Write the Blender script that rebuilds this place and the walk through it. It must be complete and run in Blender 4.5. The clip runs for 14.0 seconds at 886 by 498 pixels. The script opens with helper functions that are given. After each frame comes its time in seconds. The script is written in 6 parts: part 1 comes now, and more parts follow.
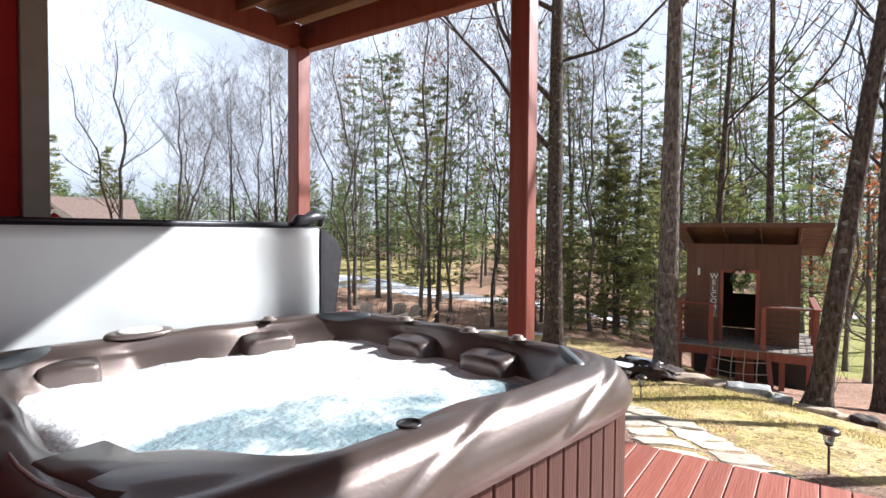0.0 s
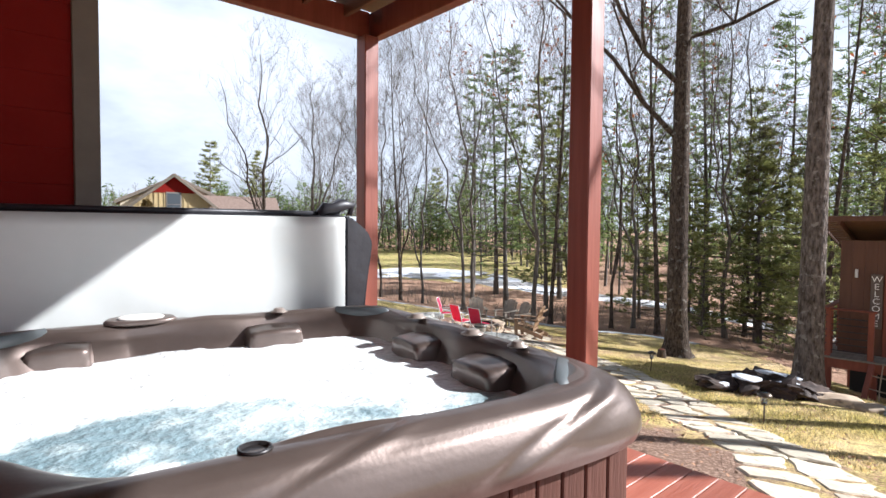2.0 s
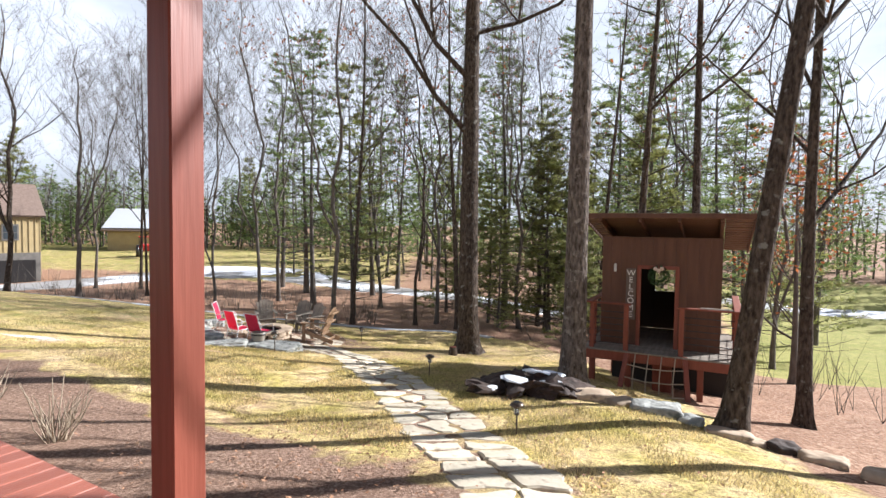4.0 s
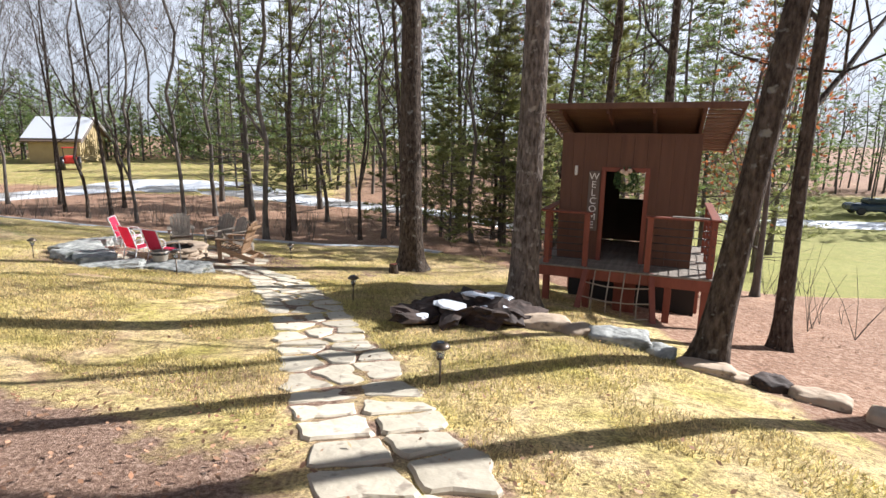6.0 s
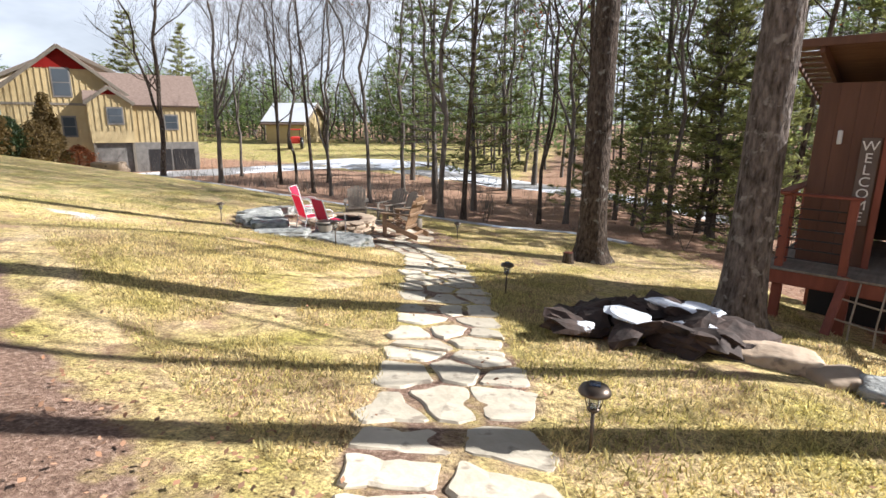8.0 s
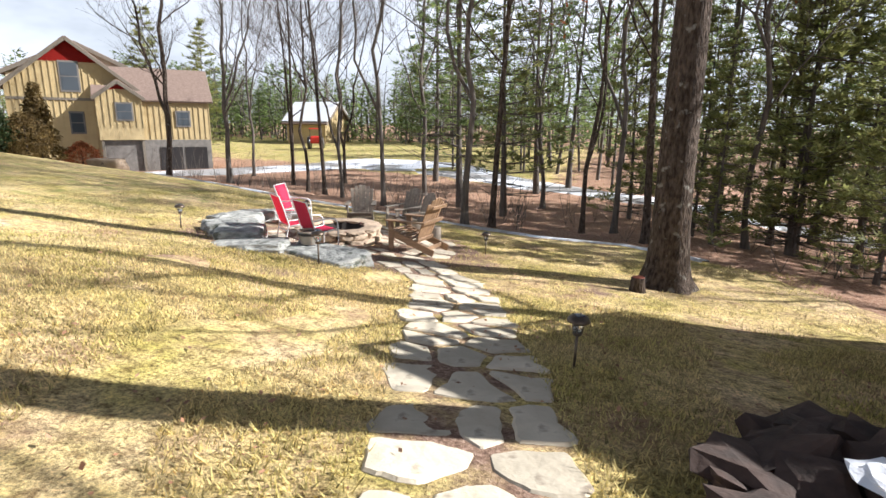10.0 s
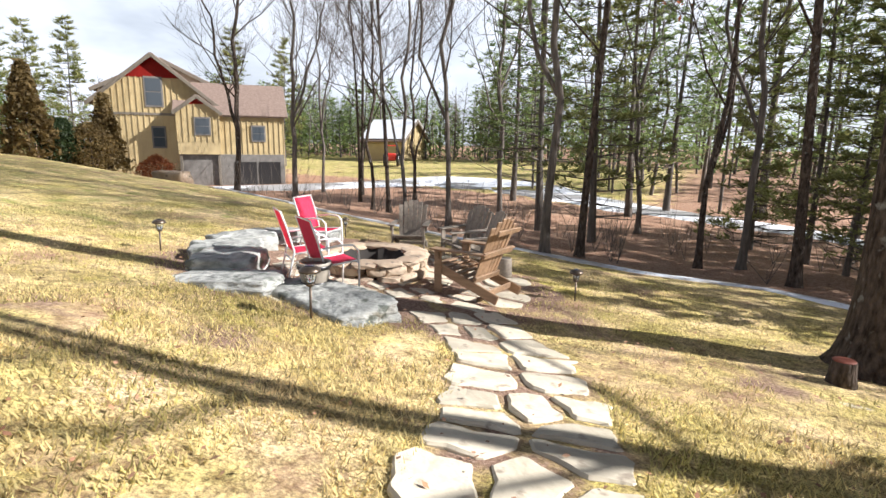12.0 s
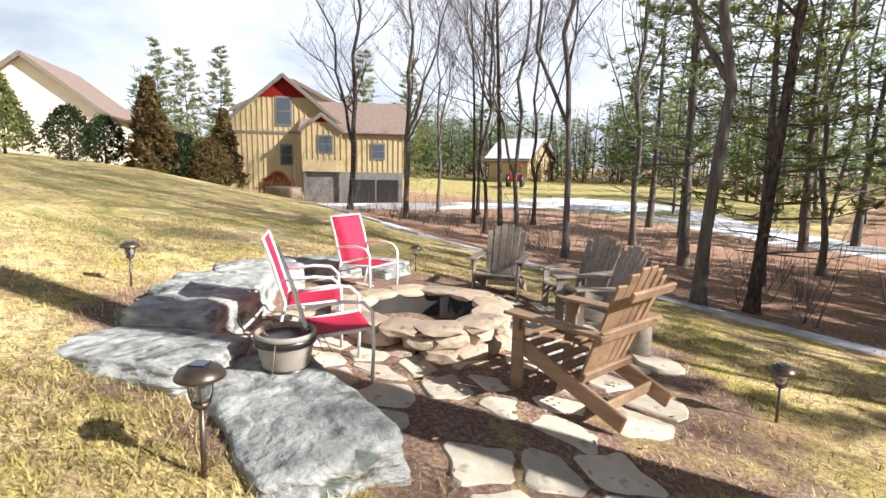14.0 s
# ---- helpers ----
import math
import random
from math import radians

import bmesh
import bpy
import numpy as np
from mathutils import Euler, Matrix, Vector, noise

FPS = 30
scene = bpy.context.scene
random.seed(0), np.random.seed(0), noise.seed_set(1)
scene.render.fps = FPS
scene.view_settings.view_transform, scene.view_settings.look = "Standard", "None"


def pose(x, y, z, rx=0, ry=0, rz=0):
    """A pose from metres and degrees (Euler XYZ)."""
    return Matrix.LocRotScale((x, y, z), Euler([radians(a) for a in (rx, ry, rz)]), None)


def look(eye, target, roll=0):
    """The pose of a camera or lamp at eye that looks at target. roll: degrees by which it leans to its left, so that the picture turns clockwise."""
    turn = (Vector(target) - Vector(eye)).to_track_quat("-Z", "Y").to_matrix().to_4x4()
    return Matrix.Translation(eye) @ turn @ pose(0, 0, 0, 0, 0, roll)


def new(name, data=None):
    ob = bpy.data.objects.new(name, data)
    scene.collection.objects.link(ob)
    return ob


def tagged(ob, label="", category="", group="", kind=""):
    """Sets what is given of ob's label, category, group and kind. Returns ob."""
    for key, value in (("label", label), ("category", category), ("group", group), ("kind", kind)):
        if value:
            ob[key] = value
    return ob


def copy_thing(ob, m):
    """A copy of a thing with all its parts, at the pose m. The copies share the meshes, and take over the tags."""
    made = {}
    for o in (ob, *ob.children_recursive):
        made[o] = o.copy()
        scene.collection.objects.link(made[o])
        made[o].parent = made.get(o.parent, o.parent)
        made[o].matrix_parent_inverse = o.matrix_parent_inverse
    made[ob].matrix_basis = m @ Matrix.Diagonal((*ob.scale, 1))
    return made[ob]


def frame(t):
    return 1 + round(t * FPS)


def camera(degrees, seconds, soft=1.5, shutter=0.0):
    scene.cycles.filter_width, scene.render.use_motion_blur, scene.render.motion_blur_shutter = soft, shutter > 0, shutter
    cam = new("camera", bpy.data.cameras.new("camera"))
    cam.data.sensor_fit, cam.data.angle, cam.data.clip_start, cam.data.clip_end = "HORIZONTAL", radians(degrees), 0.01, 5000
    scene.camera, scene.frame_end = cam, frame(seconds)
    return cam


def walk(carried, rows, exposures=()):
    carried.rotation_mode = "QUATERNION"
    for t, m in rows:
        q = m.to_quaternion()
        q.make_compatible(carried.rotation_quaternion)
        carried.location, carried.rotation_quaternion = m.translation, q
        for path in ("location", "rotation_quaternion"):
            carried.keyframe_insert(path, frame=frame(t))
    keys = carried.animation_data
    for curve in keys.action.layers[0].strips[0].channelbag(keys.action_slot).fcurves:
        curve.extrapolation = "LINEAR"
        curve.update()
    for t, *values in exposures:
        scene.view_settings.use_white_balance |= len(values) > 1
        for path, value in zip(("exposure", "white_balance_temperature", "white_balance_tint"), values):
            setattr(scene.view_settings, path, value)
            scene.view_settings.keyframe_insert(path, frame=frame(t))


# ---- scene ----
cam = camera(78.9, 14.0)
PATH = [
    (0, (1.944, 0.147, 1.413), (1.702, 2.131, 1.352), 0.4),
    (0.5, (2.02, 0.29, 1.37), (1.401, 2.191, 1.306), 0.0),
    (1, (2.055, 0.383, 1.334), (1.284, 2.227, 1.286), 0.0),
    (1.5, (2.224, 0.425, 1.354), (1.412, 2.252, 1.291), 0.2),
    (2, (2.392, 0.576, 1.379), (1.698, 2.45, 1.3), 0.5),
    (2.5, (2.569, 0.788, 1.397), (2.092, 2.729, 1.32), 1.1),
    (3, (2.876, 1.022, 1.439), (2.564, 2.996, 1.356), 1.0),
    (3.5, (3.067, 1.442, 1.421), (2.891, 3.432, 1.338), 0.8),
    (4, (3.196, 1.993, 1.391), (3.119, 3.99, 1.301), 0.8),
    (4.2, (3.154, 2.187, 1.363), (3.124, 4.184, 1.258), 1.6),
    (6.3, (3.761, 4.001, 0.992), (3.832, 5.954, 0.566), 0.8),
    (6.5, (3.803, 4.132, 0.938), (3.811, 6.084, 0.504), 1.0),
    (7, (3.957, 4.434, 0.805), (3.646, 6.354, 0.342), 0.6),
    (7.5, (3.978, 4.939, 0.66), (3.428, 6.81, 0.217), 0.8),
    (8, (3.864, 5.38, 0.698), (3.254, 7.228, 0.237), 0.5),
    (8.2, (3.804, 5.64, 0.69), (3.185, 7.483, 0.219), -0.1),
    (10.3, (2.846, 8.455, 0.261), (2.116, 10.263, -0.184), 0.9),
    (10.5, (2.754, 8.732, 0.239), (1.984, 10.525, -0.2), 0.7),
    (11, (2.543, 9.416, 0.104), (1.648, 11.156, -0.308), 0.4),
    (11.5, (2.347, 10.04, 0.015), (1.404, 11.761, -0.371), 0.7),
    (12, (2.063, 10.705, -0.073), (1.099, 12.416, -0.454), 0.8),
    (12.5, (1.784, 11.37, -0.138), (0.799, 13.074, -0.494), 1.4),
    (13, (1.527, 12.001, -0.191), (0.505, 13.692, -0.499), 1.7),
    (13.5, (1.229, 12.631, -0.271), (0.113, 14.264, -0.568), 1.7),
    (14, (0.964, 13.174, -0.305), (-0.38, 14.622, -0.615), 1.1),
]
walk(cam, [(t, look(eye, target, roll)) for t, eye, target, roll in PATH], [(0.0, 1.34, 5700, 11), (2.0, 1.3, 5750, 11), (4.0, 1.22, 5850, 11), (7.0, 1.15, 5900, 11), (8.2, 1.24, 5950, 11), (11.0, 1.28, 6000, 11), (13.0, 1.35, 6050, 11), (14.0, 1.38, 6050, 11)])

# ---- light ----
SUN_AZ, SUN_EL = radians(68.0), radians(31.0)  # azimuth clockwise from +y
sun_dir = Vector((math.sin(SUN_AZ) * math.cos(SUN_EL), math.cos(SUN_AZ) * math.cos(SUN_EL), math.sin(SUN_EL)))
world = bpy.data.worlds.new("world")
scene.world = world
world.use_nodes = True
wt = world.node_tree
wt.nodes.clear()
w_out = wt.nodes.new("ShaderNodeOutputWorld")
w_bg = wt.nodes.new("ShaderNodeBackground")
w_sky = wt.nodes.new("ShaderNodeTexSky")
w_sky.sky_type = "NISHITA"
w_sky.sun_disc = False
w_sky.sun_elevation, w_sky.sun_rotation = SUN_EL, SUN_AZ
w_sky.air_density, w_sky.dust_density, w_sky.ozone_density = 1.0, 1.0, 1.0
w_co = wt.nodes.new("ShaderNodeTexCoord")
w_map = wt.nodes.new("ShaderNodeMapping")
w_map.inputs["Scale"].default_value = (1.0, 1.0, 2.6)
w_noise = wt.nodes.new("ShaderNodeTexNoise")
w_noise.inputs["Scale"].default_value, w_noise.inputs["Detail"].default_value, w_noise.inputs["Roughness"].default_value = 1.7, 6.0, 0.55
w_ramp = wt.nodes.new("ShaderNodeValToRGB")
w_ramp.color_ramp.elements[0].position, w_ramp.color_ramp.elements[1].position = 0.38, 0.58
w_ramp.color_ramp.elements[0].color = (0.45, 0.45, 0.45, 1)
w_mix = wt.nodes.new("ShaderNodeMix")
w_mix.data_type = "RGBA"
w_mix.inputs[7].default_value = (22.0, 22.7, 23.7, 1)
wt.links.new(w_co.outputs["Generated"], w_map.inputs["Vector"])
wt.links.new(w_map.outputs[0], w_noise.inputs["Vector"])
wt.links.new(w_noise.outputs["Fac"], w_ramp.inputs["Fac"])
# the cloud thins out overhead, where the sky is clear
w_sep = wt.nodes.new("ShaderNodeSeparateXYZ")
w_thin = wt.nodes.new("ShaderNodeMapRange")
w_thin.inputs["From Min"].default_value, w_thin.inputs["From Max"].default_value = 0.43, 0.70
w_thin.inputs["To Min"].default_value, w_thin.inputs["To Max"].default_value = 1.0, 0.05
w_mul = wt.nodes.new("ShaderNodeMath")
w_mul.operation = "MULTIPLY"
wt.links.new(w_co.outputs["Generated"], w_sep.inputs[0])
wt.links.new(w_sep.outputs["Z"], w_thin.inputs["Value"])
wt.links.new(w_ramp.outputs["Color"], w_mul.inputs[0])
wt.links.new(w_thin.outputs[0], w_mul.inputs[1])
wt.links.new(w_mul.outputs[0], w_mix.inputs[0])
wt.links.new(w_sky.outputs[0], w_mix.inputs[6])
wt.links.new(w_mix.outputs[2], w_bg.inputs["Color"])
w_bg.inputs["Strength"].default_value = 0.021
wt.links.new(w_bg.outputs[0], w_out.inputs[0])
sun_data = bpy.data.lights.new("sun", "SUN")
sun_data.energy, sun_data.angle, sun_data.color = 5.0, radians(0.55), (1.0, 0.94, 0.86)
sun = new("sun", sun_data)
sun.matrix_world = look(sun_dir * 60, (0, 0, 0))

# ---- materials ----
def mat(name, color, rough=0.6, metal=0.0, color2=None, scale=8.0, detail=5.0, bump=0.0, bump_scale=None, stretch=None, coat=0.0, spots=None, island=0.0, spec=None, bump_depth=0.02):
    m = bpy.data.materials.new(name)
    m.use_nodes = True
    t = m.node_tree
    b = t.nodes["Principled BSDF"]
    b.inputs["Roughness"].default_value, b.inputs["Metallic"].default_value = rough, metal
    b.inputs["Coat Weight"].default_value = coat
    if spec is not None:
        b.inputs["Specular IOR Level"].default_value = spec
    c = (*color, 1.0)
    b.inputs["Base Color"].default_value = c
    co = t.nodes.new("ShaderNodeTexCoord")
    mp = t.nodes.new("ShaderNodeMapping")
    mp.inputs["Scale"].default_value = stretch or (1, 1, 1)
    t.links.new(co.outputs["Object"], mp.inputs["Vector"])
    last = None
    if color2:
        n = t.nodes.new("ShaderNodeTexNoise")
        n.inputs["Scale"].default_value, n.inputs["Detail"].default_value, n.inputs["Roughness"].default_value = scale, detail, 0.6
        t.links.new(mp.outputs[0], n.inputs["Vector"])
        r = t.nodes.new("ShaderNodeValToRGB")
        r.color_ramp.elements[0].position, r.color_ramp.elements[1].position = 0.32, 0.68
        r.color_ramp.elements[0].color, r.color_ramp.elements[1].color = c, (*color2, 1.0)
        t.links.new(n.outputs["Fac"], r.inputs["Fac"])
        last = r.outputs["Color"]
    if spots:
        n2 = t.nodes.new("ShaderNodeTexNoise")
        n2.inputs["Scale"].default_value, n2.inputs["Detail"].default_value = spots[1], 6.0
        t.links.new(co.outputs["Object"], n2.inputs["Vector"])
        r2 = t.nodes.new("ShaderNodeValToRGB")
        r2.color_ramp.elements[0].position, r2.color_ramp.elements[1].position = spots[2], spots[2] + 0.08
        t.links.new(n2.outputs["Fac"], r2.inputs["Fac"])
        x = t.nodes.new("ShaderNodeMix")
        x.data_type = "RGBA"
        t.links.new(r2.outputs["Color"], x.inputs[0])
        x.inputs[6].default_value = c
        if last:
            t.links.new(last, x.inputs[6])
        x.inputs[7].default_value = (*spots[0], 1.0)
        last = x.outputs[2]
    if island:
        info = t.nodes.new("ShaderNodeObjectInfo")
        geo = t.nodes.new("ShaderNodeNewGeometry")
        add = t.nodes.new("ShaderNodeMath")
        add.operation = "ADD"
        t.links.new(info.outputs["Random"], add.inputs[0])
        t.links.new(geo.outputs["Random Per Island"], add.inputs[1])
        fr = t.nodes.new("ShaderNodeMath")
        fr.operation = "FRACT"
        t.links.new(add.outputs[0], fr.inputs[0])
        rng = t.nodes.new("ShaderNodeMapRange")
        rng.inputs["To Min"].default_value, rng.inputs["To Max"].default_value = 1 - island, 1 + island
        t.links.new(fr.outputs[0], rng.inputs["Value"])
        hs = t.nodes.new("ShaderNodeHueSaturation")
        hs.inputs["Color"].default_value = c
        if last:
            t.links.new(last, hs.inputs["Color"])
        t.links.new(rng.outputs[0], hs.inputs["Value"])
        last = hs.outputs["Color"]
    if last:
        t.links.new(last, b.inputs["Base Color"])
    if bump:
        n3 = t.nodes.new("ShaderNodeTexNoise")
        n3.inputs["Scale"].default_value, n3.inputs["Detail"].default_value = bump_scale or scale * 3, 6.0
        t.links.new(mp.outputs[0], n3.inputs["Vector"])
        bp = t.nodes.new("ShaderNodeBump")
        bp.inputs["Strength"].default_value, bp.inputs["Distance"].default_value = bump, bump_depth
        t.links.new(n3.outputs["Fac"], bp.inputs["Height"])
        t.links.new(bp.outputs[0], b.inputs["Normal"])
    return m


def leafy(m, share=0.45):
    """Lets light through thin leaves and needles."""
    t = m.node_tree
    b = t.nodes["Principled BSDF"]
    tr = t.nodes.new("ShaderNodeBsdfTranslucent")
    src = b.inputs["Base Color"].links[0].from_socket if b.inputs["Base Color"].is_linked else None
    if src:
        t.links.new(src, tr.inputs["Color"])
    else:
        tr.inputs["Color"].default_value = b.inputs["Base Color"].default_value
    mx = t.nodes.new("ShaderNodeMixShader")
    mx.inputs[0].default_value = share
    t.links.new(b.outputs[0], mx.inputs[1])
    t.links.new(tr.outputs[0], mx.inputs[2])
    t.links.new(mx.outputs[0], t.nodes["Material Output"].inputs["Surface"])
    return m


M_STAIN = mat("red_stained_wood", (0.17, 0.040, 0.022), 0.5, color2=(0.24, 0.064, 0.038), scale=3, bump=0.10, bump_scale=9, stretch=(6, 6, 0.35), spots=((0.10, 0.035, 0.025), 3.0, 0.66))
M_DECK = mat("red_deck_board", (0.30, 0.085, 0.05), 0.42, color2=(0.38, 0.13, 0.085), scale=2.5, bump=0.25, bump_scale=12, stretch=(8, 0.4, 8), island=0.14)
M_REDWALL = mat("dark_red_siding", (0.15, 0.006, 0.004), 0.8, color2=(0.18, 0.009, 0.006), scale=4, bump=0.12, bump_scale=30, spec=0.15)
M_TRIM = mat("taupe_trim", (0.13, 0.11, 0.085), 0.55, color2=(0.16, 0.135, 0.105), scale=6)
M_CEIL = mat("under_deck_wood", (0.13, 0.06, 0.03), 0.65, color2=(0.20, 0.10, 0.05), scale=3, stretch=(0.5, 6, 6), bump=0.2)
M_SHELL = mat("tub_acrylic_bronze", (0.115, 0.087, 0.074), 0.36, 0.55, color2=(0.16, 0.125, 0.11), scale=2.5, bump=0.03, bump_scale=60, coat=0.3)
M_SLAT = mat("tub_cabinet_slat", (0.06, 0.022, 0.014), 0.6, color2=(0.10, 0.04, 0.027), scale=3, stretch=(8, 8, 0.6), bump=0.2, island=0.1)
M_VINYL = mat("grey_vinyl", (0.48, 0.50, 0.485), 0.5, color2=(0.54, 0.555, 0.54), scale=2.0, bump=0.15, bump_scale=3.0)
M_BLACKV = mat("black_vinyl", (0.018, 0.018, 0.022), 0.42, color2=(0.03, 0.03, 0.036), scale=5, bump=0.2, bump_scale=12)
M_PILLOW = mat("slate_pillow", (0.075, 0.088, 0.092), 0.45, color2=(0.09, 0.10, 0.105), scale=6)
M_PLASTIC = mat("pale_plastic", (0.6, 0.58, 0.54), 0.35)
M_VALVE = mat("valve_bronze", (0.30, 0.25, 0.215), 0.3, 0.3)
M_DARKP = mat("dark_plastic", (0.02, 0.018, 0.018), 0.35)
M_STONE = mat("pale_flagstone", (0.44, 0.385, 0.29), 0.8, color2=(0.58, 0.515, 0.40), scale=3.5, bump=0.5, bump_scale=14, island=0.2, spots=((0.30, 0.25, 0.19), 6.0, 0.6))
M_BOULDER = mat("grey_boulder", (0.17, 0.175, 0.165), 0.85, color2=(0.50, 0.50, 0.46), scale=5.0, bump=1.0, bump_scale=9, bump_depth=0.05, spots=((0.12, 0.13, 0.11), 5.0, 0.58), stretch=(1, 1, 2.2))
M_TANROCK = mat("tan_rock", (0.34, 0.25, 0.17), 0.85, color2=(0.46, 0.36, 0.26), scale=4.0, bump=0.8, bump_scale=10, island=0.22, spots=((0.17, 0.13, 0.10), 6.0, 0.6))
M_DARKROCK = mat("dark_rock", (0.018, 0.011, 0.008), 0.85, color2=(0.075, 0.045, 0.034), scale=5.0, bump=0.8, bump_scale=12)
M_SNOW = mat("snow", (0.80, 0.82, 0.86), 0.6, color2=(0.72, 0.75, 0.80), scale=8, bump=0.4, bump_scale=20)
M_BARK = mat("bark", (0.022, 0.016, 0.012), 0.95, color2=(0.13, 0.10, 0.08), scale=9.0, bump=1.0, bump_scale=14, bump_depth=0.07, stretch=(2.2, 2.2, 0.75), spots=((0.22, 0.21, 0.185), 7.0, 0.62), spec=0.15)
M_BARKL = mat("grey_bark", (0.06, 0.05, 0.042), 0.95, color2=(0.15, 0.125, 0.105), scale=5.0, bump=0.8, bump_scale=16, stretch=(3, 3, 0.5))
M_OAKG = mat("pale_oak_bark", (0.035, 0.027, 0.022), 0.95, color2=(0.22, 0.18, 0.155), scale=9.0, bump=1.0, bump_scale=14, bump_depth=0.07, stretch=(2.2, 2.2, 0.7), spots=((0.27, 0.24, 0.21), 9.0, 0.6), spec=0.15)
M_PINE = mat("pine_needles", (0.11, 0.17, 0.06), 0.6, color2=(0.23, 0.28, 0.095), scale=1.2, island=0.45)
M_PINE2 = mat("yellow_pine_needles", (0.17, 0.195, 0.06), 0.6, color2=(0.32, 0.32, 0.12), scale=1.2, island=0.4)
M_REDLEAF = mat("russet_leaves", (0.26, 0.075, 0.028), 0.65, color2=(0.34, 0.13, 0.05), scale=2.0, island=0.4)
M_SHRUB = mat("bronze_cedar", (0.13, 0.085, 0.03), 0.7, color2=(0.19, 0.135, 0.05), scale=3.0, island=0.4)
M_HOLLY = mat("dark_shrub", (0.03, 0.05, 0.02), 0.55, color2=(0.06, 0.085, 0.03), scale=3.0, island=0.4)
M_LITTER = mat("dead_leaves", (0.26, 0.12, 0.06), 0.8, color2=(0.42, 0.25, 0.15), scale=1.5, island=0.45)
M_BLADE = mat("dormant_grass", (0.66, 0.53, 0.29), 0.75, color2=(0.46, 0.41, 0.13), scale=0.9, island=0.65)
M_CHAIRW = mat("weathered_teak", (0.20, 0.125, 0.07), 0.6, color2=(0.32, 0.20, 0.115), scale=3.0, stretch=(6, 0.6, 6), bump=0.3, bump_scale=20, island=0.15)
M_GREYW = mat("grey_weathered_wood", (0.17, 0.14, 0.11), 0.75, color2=(0.29, 0.245, 0.195), scale=3.0, stretch=(6, 0.6, 6), bump=0.3, bump_scale=20, island=0.15)
M_SLING = mat("red_sling_fabric", (0.70, 0.035, 0.10), 0.7, color2=(0.76, 0.055, 0.14), scale=20, bump=0.1, bump_scale=90)
M_WHITE = mat("white_powder_coat", (0.75, 0.74, 0.73), 0.35)
M_BRONZE = mat("bronze_lamp_metal", (0.085, 0.065, 0.05), 0.38, 0.7, color2=(0.13, 0.10, 0.075), scale=20)
M_SOLAR = mat("solar_cell", (0.02, 0.03, 0.055), 0.12)
M_POT = mat("taupe_pot", (0.30, 0.265, 0.215), 0.55, color2=(0.35, 0.31, 0.255), scale=8)
M_ROPE = mat("rope", (0.36, 0.29, 0.21), 0.9)
M_CABIN = mat("cabin_brown_siding", (0.085, 0.034, 0.017), 0.7, color2=(0.12, 0.05, 0.026), scale=2, stretch=(5, 5, 0.5), bump=0.2)
M_CABINRED = mat("cabin_red_trim", (0.17, 0.04, 0.02), 0.6, color2=(0.23, 0.06, 0.032), scale=3, stretch=(4, 4, 0.7), bump=0.2)
M_ROOFW = mat("roof_boards", (0.11, 0.055, 0.03), 0.7, color2=(0.17, 0.09, 0.05), scale=3, stretch=(1, 6, 1), bump=0.2)
M_SIGN = mat("sign_board", (0.10, 0.072, 0.055), 0.7, color2=(0.14, 0.10, 0.08), scale=6, stretch=(6, 6, 0.8))
M_LETTER = mat("sign_letters", (0.72, 0.69, 0.63), 0.6)
# near-black: painted shade in and under the playhouse, soot in the fire pit
M_SHADESOOT = mat("inside_shade_and_soot", (0.018, 0.014, 0.011), 0.8)
M_YELLOW = mat("ochre_siding", (0.36, 0.275, 0.14), 0.7, color2=(0.42, 0.325, 0.17), scale=1.5, bump=0.1)
M_TANSIDE = mat("tan_siding", (0.60, 0.52, 0.39), 0.7, color2=(0.64, 0.56, 0.43), scale=1.5)
M_SHINGLE = mat("brown_shingles", (0.15, 0.105, 0.085), 0.85, color2=(0.22, 0.16, 0.13), scale=6, bump=0.4, bump_scale=25)
M_FOUND = mat("grey_foundation", (0.11, 0.10, 0.09), 0.85, color2=(0.17, 0.155, 0.14), scale=3)
M_REDPAINT = mat("red_paint", (0.5, 0.03, 0.02), 0.4)
M_CARB = mat("dark_blue_car_paint", (0.05, 0.07, 0.10), 0.2, 0.3)
M_WREATH = mat("wreath_green", (0.03, 0.07, 0.02), 0.7, island=0.4, color2=(0.05, 0.10, 0.03))
M_FLOWER = mat("cream_flower", (0.6, 0.45, 0.35), 0.7)


def glass_mat():
    m = bpy.data.materials.new("window_glass")
    m.use_nodes = True
    b = m.node_tree.nodes["Principled BSDF"]
    b.inputs["Base Color"].default_value = (0.05, 0.06, 0.07, 1)
    b.inputs["Roughness"].default_value = 0.04
    return m


def lamp_glass_mat():
    m = bpy.data.materials.new("clear_lamp_glass")
    m.use_nodes = True
    b = m.node_tree.nodes["Principled BSDF"]
    b.inputs["Base Color"].default_value = (0.85, 0.9, 0.9, 1)
    b.inputs["Roughness"].default_value = 0.08
    b.inputs["Transmission Weight"].default_value = 0.9
    return m


